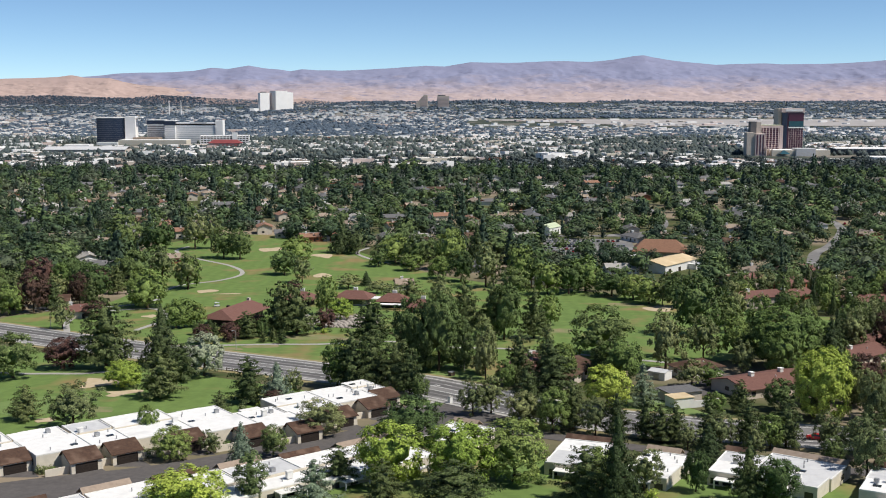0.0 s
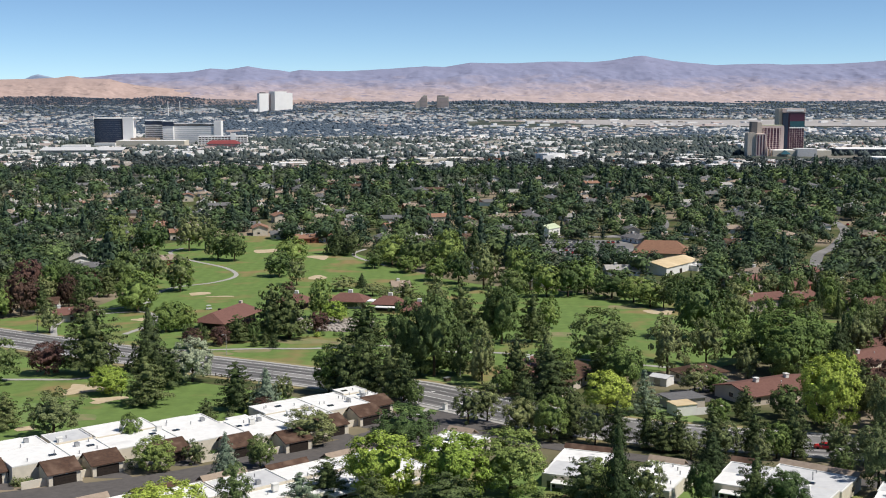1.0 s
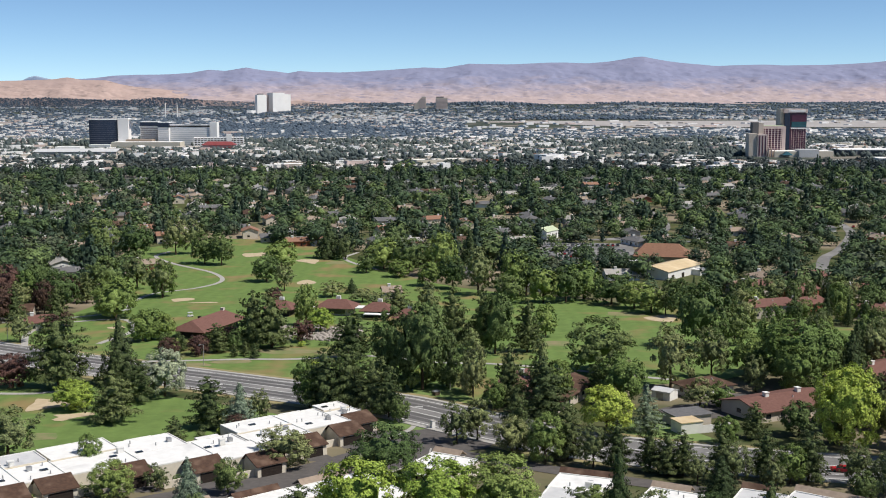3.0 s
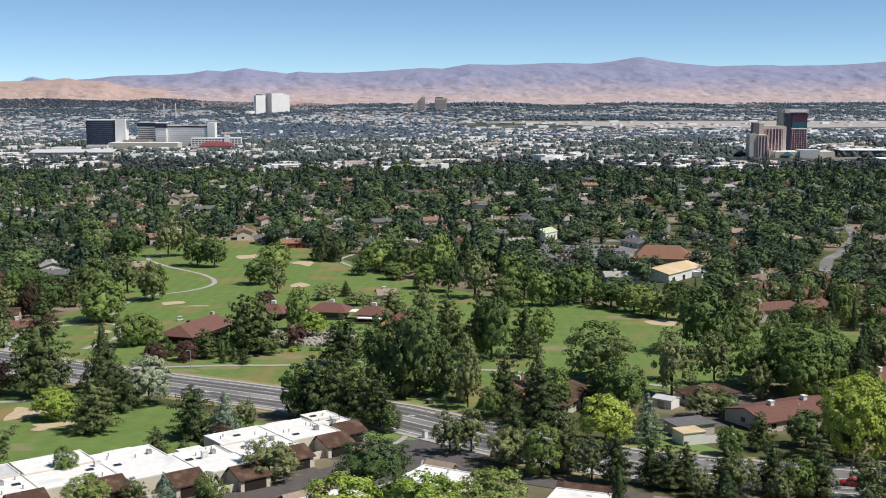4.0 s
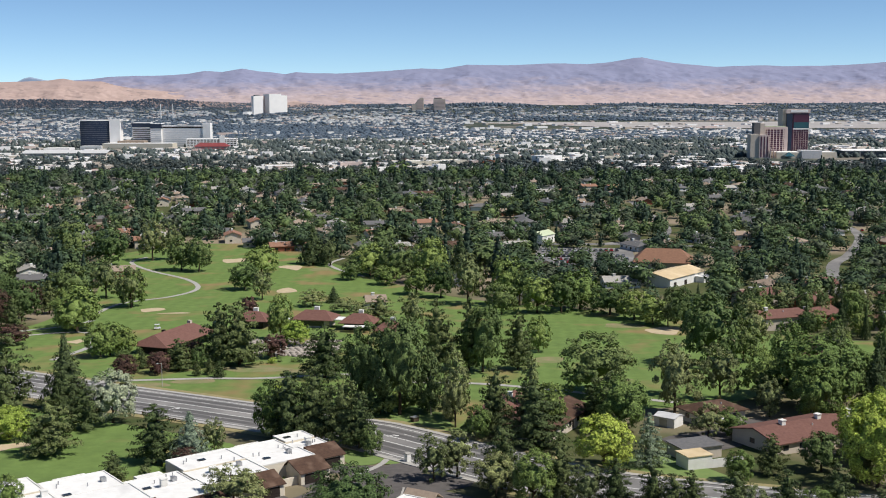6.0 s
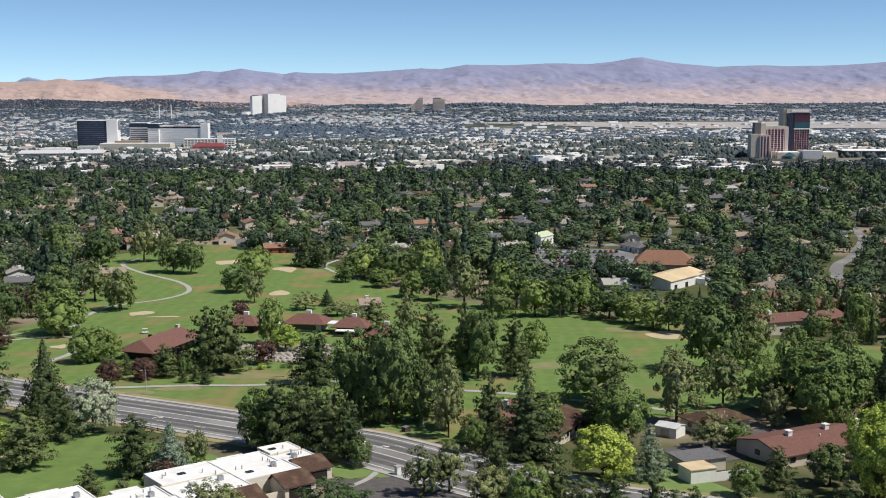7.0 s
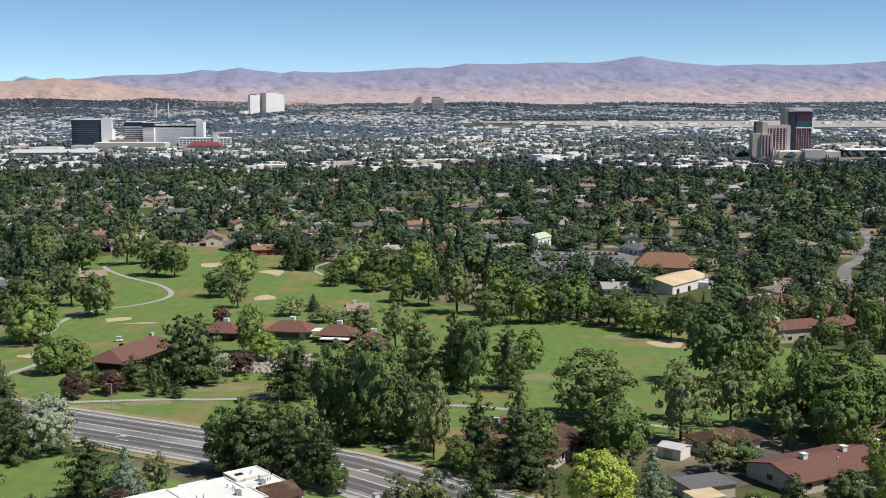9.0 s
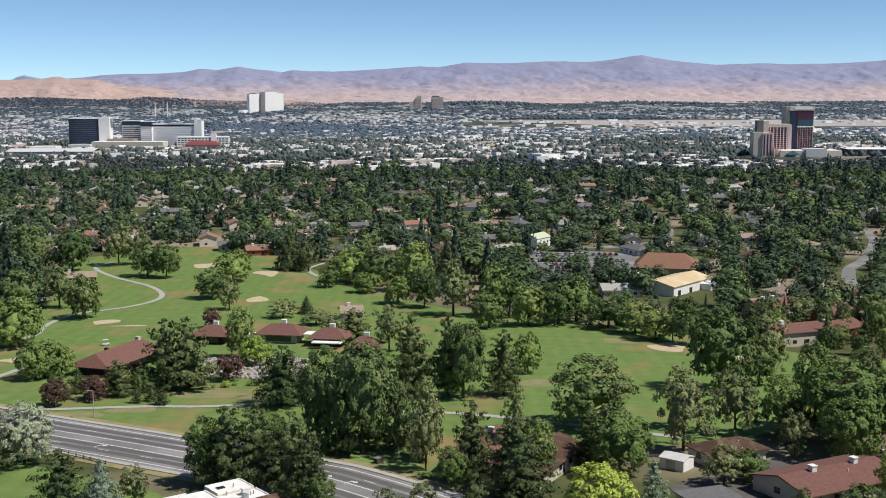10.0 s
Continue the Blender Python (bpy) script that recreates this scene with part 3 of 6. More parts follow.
ribbon("street", smooth_line([(110, 800), (150, 830), (168, 900), (172, 1000), (176, 1100)], 8), -3.2, 3.2, 0.12, M["asphalt"], "pale sunlit street between the houses")
ribbon("street", smooth_line([(60, 800), (140, 795), (220, 760)], 8), -4, 4, 0.13, M["asphalt"], "asphalt street between the houses")


# ---- trees ----
ICO = None


def ico():
    global ICO
    if ICO is None:
        bm = bmesh.new()
        bmesh.ops.create_icosphere(bm, subdivisions=1, radius=1.0)
        ICO = (np.array([v.co[:] for v in bm.verts]), np.array([[v.index for v in f.verts] for f in bm.faces]))
        bm.free()
    return ICO


BROAD = ("broadleaf", "dark_broadleaf", "lime_tree", "plum", "silver_tree", "olive")


def clumps_of(kind, r):
    """Foliage of a crown of height 1 and width 1: leaf clumps and dark inner hearts, each centre and radii."""
    out, hearts = [], []

    def ball():
        u, a = r.uniform(-0.93, 1.0), r.uniform(0, 6.283)
        q = max(0.0, 1 - u * u) ** (0.5 if u > 0 else 0.28)
        return q * math.cos(a), q * math.sin(a), u

    if kind in BROAD:
        airy = kind == "olive"
        seed = Vector((r.uniform(0, 50), r.uniform(0, 50), r.uniform(0, 50)))
        lean = r.uniform(-0.05, 0.05)
        for i in range(105 if airy else 150):
            d = ball()
            v = Vector(d)
            e = 1 + (0.34 if airy else 0.15) * noise.noise(v * 1.5 + seed) + 0.13 * noise.noise(v * 3.6 + seed)
            e *= r.uniform(0.62, 1.0) if airy else r.uniform(0.80, 1.0)
            k = r.uniform(0.04, 0.085) * (0.85 if airy else 1.0)
            out.append(((0.44 * e * d[0] + lean * d[2], 0.44 * e * d[1], 0.50 + 0.44 * e * d[2]), (k, k, k * 0.95)))
        q = 0.56 if airy else 0.72
        hearts = [((0, 0, 0.50), (0.36 * q, 0.36 * q, 0.36 * q))]
        for i in range(5):
            a = i * 1.257 + r.uniform(0, 0.5)
            hearts.append(((0.16 * math.cos(a), 0.16 * math.sin(a), r.uniform(0.34, 0.6)), (0.2 * q, 0.2 * q, 0.22 * q)))
    elif kind == "poplar":
        for i in range(46):
            u = (i + r.random()) / 46
            a = i * 2.4
            w = 0.30 * math.sin(math.pi * (0.16 + 0.74 * u)) * r.uniform(0.3, 1.0)
            k = r.uniform(0.05, 0.10) * (1 - 0.3 * u)
            out.append(((w * math.cos(a), w * math.sin(a), 0.14 + 0.82 * u), (k, k, k * 1.2)))
        hearts = [((0, 0, 0.3 + 0.16 * k), (0.13 - 0.02 * k, 0.13 - 0.02 * k, 0.11)) for k in range(4)]
    elif kind in ("pine", "cedar"):
        levels = 15
        for i in range(levels):
            u = i / (levels - 1)
            reach = 0.47 * (1 - u) ** (0.44 if kind == "pine" else 0.85) * (0.75 + 0.25 * min(1, u * 4)) + 0.03
            n = max(3, int(8 * (1 - 0.6 * u)))
            for j in range(n):
                a = j * 6.283 / n + i * 1.9 + r.uniform(-0.4, 0.4)
                o = reach * r.uniform(0.55, 1.15)
                z = 0.10 + 0.84 * u + r.uniform(-0.02, 0.02)
                tip = 0.03 if kind == "pine" else -0.03
                for q in (0.5, 0.8, 1.0):
                    k = r.uniform(0.042, 0.072) * (1.25 - 0.6 * u)
                    out.append(((o * q * math.cos(a), o * q * math.sin(a), z + tip * q), (k * 1.1, k * 1.1, k * (0.55 if kind == "pine" else 0.35))))
        hearts = [((0, 0, 0.24), (0.22, 0.22, 0.13)), ((0, 0, 0.42), (0.21, 0.21, 0.14)), ((0, 0, 0.60), (0.16, 0.16, 0.14)), ((0, 0, 0.78), (0.10, 0.10, 0.12))]
        if kind == "cedar":
            hearts = [(c, (b[0] * 0.5, b[1] * 0.5, b[2])) for c, b in hearts]
    else:
        levels = 20
        for i in range(levels):
            u = i / (levels - 1)
            reach = 0.47 * (1 - u) ** 0.85 + 0.02
            n = max(3, int(13 * (1 - u)))
            for j in range(n):
                a = j * 6.283 / n + i * 0.7 + r.uniform(-0.25, 0.25)
                o = reach * r.uniform(0.72, 1.0)
                k = 0.035 + 0.035 * (1 - u)
                z = 0.06 + 0.90 * u
                out.append(((o * math.cos(a), o * math.sin(a), z - 0.02), (k, k, k * 0.7)))
                out.append(((o * 0.6 * math.cos(a), o * 0.6 * math.sin(a), z + 0.01), (k, k, k * 0.7)))
        hearts = [((0, 0, 0.14 + 0.14 * k), (0.32 * (1 - k / 6.3), 0.32 * (1 - k / 6.3), 0.12)) for k in range(6)]
    return out, hearts


def crown_arrays(kind, seed, leaves, size):
    """Leaf sprays on the clumps of a crown, round solid hearts."""
    r = random.Random(seed)
    g = np.random.default_rng(seed)
    clumps, hearts = clumps_of(kind, r)
    if leaves < 200 and kind in BROAD:
        hearts = [((0, 0, 0.48), (0.31, 0.31, 0.31))]
    V, F, base = [], [], 0
    iv, jf = ico()
    for c, b in hearts:
        V.append(np.array(c) + iv * np.array(b) * g.uniform(0.7, 1.12, (len(iv), 1)))
        F.append(np.c_[jf, jf[:, 2]] + base)
        base += len(iv)
    C = np.array([c for c, b in clumps])
    B = np.array([b for c, b in clumps])
    area = B[:, 0] * (B[:, 0] + 2 * B[:, 2])
    pick = np.sort(g.choice(len(C), leaves, p=area / area.sum()))
    n = leaves
    c, b = C[pick], B[pick]
    d = g.normal(size=(n, 3))
    d /= np.linalg.norm(d, axis=1)[:, None]
    d[:, 2] = np.where(d[:, 2] < -0.45, -d[:, 2], d[:, 2])
    p = c + d * b * g.uniform(0.55, 1.18, (n, 1))
    axis = np.array([0, 0, 0.40]) if kind in BROAD else np.c_[np.zeros(n), np.zeros(n), c[:, 2] - 0.08]
    whole = c - axis
    whole /= np.linalg.norm(whole, axis=1)[:, None] + 1e-6
    nrm = 0.6 * d + 0.85 * whole + g.normal(size=(n, 3)) * 0.34 + np.array([0, 0, 0.05])
    nrm /= np.linalg.norm(nrm, axis=1)[:, None]
    t = np.cross(nrm, g.normal(size=(n, 3)))
    t /= np.linalg.norm(t, axis=1)[:, None] + 1e-9
    s = np.cross(nrm, t)
    k = size * g.uniform(0.55, 1.4, (n, 1))
    q = g.uniform(0.35, 0.75, (n, 1))
    spray = np.stack([p - t * k, p + t * k * 0.6 - s * k * q - nrm * k * 0.2, p + t * k * 0.5 + s * k * q - nrm * k * 0.1], 1)
    V.append(spray.reshape(-1, 3))
    f = np.arange(3 * n).reshape(n, 3) + base
    F.append(np.c_[f, f[:, 2]])
    V, F = np.concatenate(V), np.concatenate(F)
    wide = np.quantile(np.hypot(V[:, 0], V[:, 1]), 0.985)
    V[:, :2] *= 0.49 / wide
    V[:, 2] = np.clip(V[:, 2] * 0.985 / np.quantile(V[:, 2], 0.999), 0.03, None)
    return V, F


def array_mesh(name, V, F, mats, index=None, flat_faces=False):
    """A mesh from quads; a quad whose last two corners are one is a triangle."""
    tri = F[:, 2] == F[:, 3]
    sizes = np.where(tri, 3, 4).astype(np.int32)
    starts = np.concatenate([[0], np.cumsum(sizes)[:-1]]).astype(np.int32)
    keep = np.ones(F.shape, bool)
    keep[tri, 3] = False
    flat = F[keep].astype(np.int32)
    me = bpy.data.meshes.new(name)
    me.vertices.add(len(V))
    me.vertices.foreach_set("co", np.ascontiguousarray(V, np.float32).ravel())
    me.loops.add(len(flat))
    me.loops.foreach_set("vertex_index", flat)
    me.polygons.add(len(F))
    me.polygons.foreach_set("loop_start", starts)
    for m in mats:
        me.materials.append(m)
    if index is not None:
        me.polygons.foreach_set("material_index", np.asarray(index, np.int32))
    if flat_faces:
        me.polygons.foreach_set("use_smooth", np.zeros(len(F), bool))
    me.update(calc_edges=True)
    me.validate()
    return me


def trunk_mesh(kind, seed):
    r = random.Random(seed)
    s = Shape()
    conif = kind in ("pine", "spruce", "blue_spruce", "cedar")
    top = 0.93 if conif else 0.6
    bend = [(0, 0, -0.03)] + [(r.uniform(-0.015, 0.015), r.uniform(-0.015, 0.015), top * k / 4) for k in range(1, 5)]
    for k in range(4):
        s.tube(bend[k], bend[k + 1], 0.030 * (1 - k * 0.22), 0.030 * (1 - (k + 1) * 0.22), 6)
    for k in range(9 if conif else 7):
        a = k * 2.4
        z = (0.2 + 0.07 * k) if conif else r.uniform(0.2, 0.5)
        o = 0.3 * (1 - z) if conif else r.uniform(0.15, 0.28)
        s.tube((0, 0, z), (o * math.cos(a), o * math.sin(a), z + (0.02 if conif else r.uniform(0.12, 0.3))), 0.012, 0.004, 4)
    return s


# name, label, how full, how coarse, variants
KINDS = {
    "broadleaf": ("tree", "green leafy broad-crowned tree", 1.0, 1.0, 4),
    "dark_broadleaf": ("tree", "dark green dense round-crowned tree", 1.1, 0.95, 4),
    "lime_tree": ("tree", "bright yellow-green leafy tree", 1.0, 1.0, 3),
    "olive": ("tree", "olive-green airy tree with thin foliage", 0.8, 0.9, 4),
    "pine": ("pine_tree", "dark green pine with uneven spreading branches", 1.1, 0.9, 5),
    "spruce": ("conifer", "tall dark green conical conifer", 1.1, 0.85, 3),
    "blue_spruce": ("conifer", "blue-grey conical spruce with dense branches", 1.1, 0.8, 2),
    "cedar": ("conifer", "silvery blue cedar with drooping branches", 1.0, 0.8, 2),
    "plum": ("tree", "small dark purple-leaved plum tree", 0.8, 1.1, 2),
    "silver_tree": ("tree", "pale silver-leaved round tree", 1.1, 0.9, 1),
    "poplar": ("tree", "slender pale-trunked tree with thin foliage", 0.7, 0.85, 3),
}
MODELS = {}
for kind, (nm, label, full, coarse, variants) in KINDS.items():
    for k in range(variants):
        ts = trunk_mesh(kind, 5 + k)
        trunk = mesh_of("trunk", ts.v, ts.f, M["pale_bark"] if kind == "poplar" else M["bark"])
        for level, (many, fine) in enumerate(((8600, 0.021), (6000, 0.025), (2400, 0.036))):
            V, F = crown_arrays(kind, 100 + 7 * k + len(kind), int(many * full), fine * coarse)
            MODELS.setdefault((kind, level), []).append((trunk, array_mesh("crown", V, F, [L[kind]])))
TAKEN = []


def tree(kind, x, y, h, w, group="trees", rng=random.Random(11)):
    nm, label = KINDS[kind][:2]
    trunk, crown = rng.choice(MODELS[kind, 0 if y < 300 else 1 if y < 430 else 2])
    root = thing(nm, pose(x, y, gz(y) - 0.05, 0, 0, rng.uniform(0, 360)) @ Matrix.Diagonal((w * 1.08, w * 1.08, h * 1.04, 1)), label, "tree", group)
    for name, me in (("trunk", trunk), ("crown", crown)):
        new(name, me).parent = root
    TAKEN.append((x, y, w * 0.42))


FRONT_TREES = [
    ("spruce", 34, 223.7, 19.6, 10.4), ("lime_tree", -11.1, 240.2, 13.9, 14.4), ("lime_tree", 3.1, 240.2, 13.9, 15.2), ("broadleaf", 15.1, 244.1, 13.5, 14.6),
    ("pine", 2.2, 223.7, 10.1, 17.3), ("blue_spruce", -43.7, 248.8, 11.8, 8.9), ("poplar", -38.4, 228.5, 10.8, 7.4), ("cedar", -25.3, 223.7, 10, 11.6),
    ("lime_tree", -49.5, 219.8, 9.5, 16.5), ("broadleaf", -62, 262.2, 7.7, 9), ("broadleaf", -72.3, 282, 8.7, 5.3), ("olive", -54.3, 267.9, 5.5, 5.3),
    ("dark_broadleaf", -39.2, 265.1, 7.4, 6.2), ("olive", -30.4, 285.8, 9.3, 13.3), ("dark_broadleaf", -7.9, 272.6, 12.6, 15.1), ("pine", -12.1, 227.6, 9.3, 8.8),
    ("pine", -22, 243, 8, 9.4), ("pine", 28.4, 229.6, 11.3, 13.3), ("olive", 41.4, 235.3, 9.7, 8.4), ("broadleaf", 33.6, 245, 7.6, 8.2),
    ("dark_broadleaf", 66.8, 228.5, 9.4, 8.9), ("spruce", 59.4, 257.4, 9.5, 10.6), ("dark_broadleaf", 52.3, 236.4, 8.7, 6), ("pine", 61.3, 229.6, 12.3, 8.9),
]
ROAD_TREES = [
    ("dark_broadleaf", -131.9, 355.4, 13.9, 14.9), ("pine", -107.4, 369.9, 22.3, 19.9), ("plum", -120.8, 369.9, 10.2, 12.3), ("spruce", -90.8, 374.7, 19.7, 14.6),
    ("pine", -80.2, 328.5, 13.2, 14.8), ("silver_tree", -73.8, 358.1, 13.8, 12.9), ("pine", -79.2, 351.8, 11.4, 11.3), ("lime_tree", -94.3, 342, 8.2, 11.3),
    ("pine", -109.1, 301.6, 9.4, 10.1), ("olive", -93.5, 291.4, 12.3, 14.7), ("pine", -54.2, 321.3, 13.2, 12.1), ("blue_spruce", -45.8, 318.6, 12.1, 11.6),
    ("plum", -45.9, 314.1, 5.5, 6.1), ("olive", -42.4, 328.5, 8.8, 6.1), ("pine", -58.9, 304.3, 7.3, 6.3), ("broadleaf", -127, 502, 16.7, 18),
    ("broadleaf", -124, 569, 17.7, 13.5), ("olive", -145.8, 445.8, 11.8, 9.5), ("plum", -140.4, 473, 7.1, 11.6), ("broadleaf", -100.5, 451.4, 11.3, 11.2),
    ("olive", 90.3, 244.1, 14, 10.7), ("lime_tree", 98.7, 299.7, 19.3, 14.4), ("olive", 108.8, 290.5, 15, 9.5),
]
STREET_PINES = [
    ("olive", 12.9, 308.8, 10.9, 9), ("pine", 21.9, 299.7, 14.7, 9.6), ("pine", 32.8, 291.4, 12.2, 9.7), ("broadleaf", 27.5, 288.7, 11.5, 8.8),
    ("olive", 37.7, 284.9, 9.9, 7.5), ("pine", 42.6, 283.1, 11, 7.7), ("pine", 49.6, 282, 10.7, 7.3), ("pine", 56.1, 278.4, 9.9, 6.9),
    ("pine", 64.2, 277.3, 9.9, 9), ("pine", 72.9, 275.5, 10.8, 8.2), ("pine", 81.6, 273.5, 12.3, 9.5), ("broadleaf", 77.3, 271.7, 8.6, 6.5), ("olive", 90.4, 269.8, 9.7, 7.6), ("pine", 99.1, 266.9, 11.3, 8.6), ("pine", 22.5, 344.7, 16.9, 9.9), ("poplar", 32.6, 361.7, 16.2, 6.6),
    ("pine", 30.9, 333.9, 15.7, 16.7), ("lime_tree", 45, 315.9, 12, 13), ("cedar", 54.9, 317.7, 11.8, 9.1), ("broadleaf", 53.6, 349.1, 13.5, 14.2),
    ("olive", 70.7, 368.2, 19.2, 13.5), ("olive", 85.7, 382, 15.4, 12.3), ("broadleaf", 108.7, 369.9, 20.1, 22.6), ("broadleaf", 97, 382, 14.5, 10.8),
    ("lime_tree", 103.7, 324, 13.8, 11.5), ("dark_broadleaf", 52.8, 390.4, 17.1, 21.3), ("spruce", 121.3, 363.5, 17.4, 12.5), ("broadleaf", 18.3, 340.2, 8.8, 6.3),
]
CLUB_TREES = [
    ("dark_broadleaf", -9.6, 370.8, 23.7, 12.9), ("dark_broadleaf", -1.4, 366.3, 25.6, 15.8), ("poplar", 6.8, 366.3, 17.4, 7.2), ("poplar", 13, 360, 18.8, 8.1),
    ("pine", -27, 341, 16.6, 14.5), ("pine", -13.5, 336, 16.6, 12.5), ("pine", -60.6, 433.7, 19.8, 14.8), ("pine", -54.5, 433.7, 20.2, 16.8),
    ("pine", -71.9, 425.5, 10, 9.2), ("plum", -85.4, 413.5, 7.2, 7.5), ("plum", -77.1, 420.9, 6.8, 7.7), ("plum", -69.6, 438.4, 6.9, 7),
    ("plum", -45.3, 445.8, 8.1, 8.6), ("pine", -25.5, 413.5, 15.7, 15.8), ("broadleaf", -102.6, 447.8, 11, 10.4), ("broadleaf", -95.4, 451.4, 9.3, 7.8),
    ("broadleaf", -48, 482, 16.4, 9.3), ("lime_tree", -41.2, 468.1, 9, 10.5), ("dark_broadleaf", 22.1, 421.8, 20.5, 13), ("pine", 33.2, 425.5, 17.8, 12.4),
    ("broadleaf", 42.1, 456.3, 12.6, 9), ("pine", 18.1, 424.7, 22.3, 11.5), ("pine", 7.9, 425.5, 22, 14), ("lime_tree", -30, 345, 12.5, 8),
]
FAIRWAY_TREES = [
    ("dark_broadleaf", -128, 686, 18.2, 15.5), ("dark_broadleaf", -118, 682, 17.8, 14.2), ("olive", -153, 726, 23.4, 17), ("olive", -144, 730, 21.7, 13.8),
    ("olive", -123, 564, 17.8, 12.6), ("broadleaf", -129, 509, 16.7, 16.9), ("broadleaf", -83, 670, 15.5, 18.2), ("dark_broadleaf", -84, 621, 13.6, 14.4),
    ("olive", -71, 591, 14, 10.2), ("dark_broadleaf", -36, 652, 10.3, 10.6), ("broadleaf", -17, 636, 9.2, 13.1), ("broadleaf", -2, 606, 12, 12.4),
    ("broadleaf", 49, 547, 15, 14.7), ("olive", 21, 574, 22.9, 18.3), ("dark_broadleaf", 9, 595, 16.3, 13.7), ("spruce", -61, 710, 22.2, 18.2),
    ("broadleaf", 68, 558, 17.6, 18.5), ("broadleaf", 86, 528, 11.5, 14.1), ("dark_broadleaf", 78, 541, 13, 17.3), ("olive", 96, 511, 12, 9),
    ("dark_broadleaf", 93.7, 431.9, 23.5, 17.7), ("olive", 114.4, 455.3, 17.6, 12.2), ("olive", 74.3, 388.6, 15.5, 9.3), ("broadleaf", 106, 387.6, 21.3, 10.6),
]
CLUB_SHRUBS = [
    ("olive", -46, 568, 7.4, 13.2), ("spruce", -38, 579, 7.3, 7.5), ("pine", -14, 513, 11.6, 13.7), ("olive", -23, 530, 7.2, 11.2),
    ("olive", -31, 550, 6, 11.7), ("plum", -69, 543, 7.6, 6.9), ("dark_broadleaf", 106.6, 439.3, 13.4, 10.8), ("dark_broadleaf", 34, 542, 13.1, 14.1),
    ("dark_broadleaf", 59, 548, 16.6, 14.3), ("broadleaf", 91, 515, 11, 15.4), ("dark_broadleaf", 101, 504, 13, 12.9), ("broadleaf", -27, 666, 16.7, 18),
    ("dark_broadleaf", -13, 657, 17.8, 17.7), ("broadleaf", 4, 640, 22.6, 17.2), ("broadleaf", 38, 570, 20.9, 15), ("spruce", 19, 665, 22.3, 14.8),
    ("dark_broadleaf", 43, 570, 18.5, 15), ("olive", -51, 704, 14.9, 12.6), ("dark_broadleaf", -152, 573, 18.6, 17.6), ("olive", -143, 597, 18.4, 15.5),
    ("dark_broadleaf", -171, 705, 20.9, 19.3), ("dark_broadleaf", -191, 706, 23.9, 22.5), ("broadleaf", -23, 369.1, 9.3, 8.5), ("olive", -1, 494, 15.6, 10.3),
]
# the last five are low trees added to give the dark shade under the crowns
CLUMP = [("olive", 73.6, 342, 8.9, 9.4), ("broadleaf", 79.7, 344.7, 6.8, 7.3), ("dark_broadleaf", 91.6, 313.2, 8.5, 9), ("olive", 101.9, 317.7, 10.6, 9.5), ("pine", 80.1, 310.6, 9, 7.4), ("broadleaf", 71.8, 305.2, 6.9, 6.4), ("pine", 98.4, 306.1, 10.1, 8), ("lime_tree", 112.6, 333.9, 13.6, 11.5), ("pine", -20.5, 340, 17.6, 12.5), ("broadleaf", -31.5, 344, 14.0, 9.0), ("pine", -9.5, 332, 13.5, 9.5), ("dark_broadleaf", -6.5, 327.5, 7.0, 5.5), ("olive", 13, 352.7, 15.5, 7.8), ("dark_broadleaf", -12.8, 365.4, 5.2, 7.2), ("dark_broadleaf", -6.6, 367.1, 6.2, 8.2), ("broadleaf", -0.4, 372.8, 5.7, 8.2), ("dark_broadleaf", 5.8, 370.8, 5.1, 7.2), ("olive", 10.9, 364.5, 5.7, 6.2)]
for rows, group in ((CLUMP, "trees beside the road"), (FRONT_TREES, "trees among the townhouses"), (ROAD_TREES, "trees beside the road"), (STREET_PINES, "trees along the street"),
                    (CLUB_TREES, "trees round the clubhouse"), (FAIRWAY_TREES, "trees on the golf course"), (CLUB_SHRUBS, "trees along the fairway")):
    for row in rows:
        tree(*row, group=group)


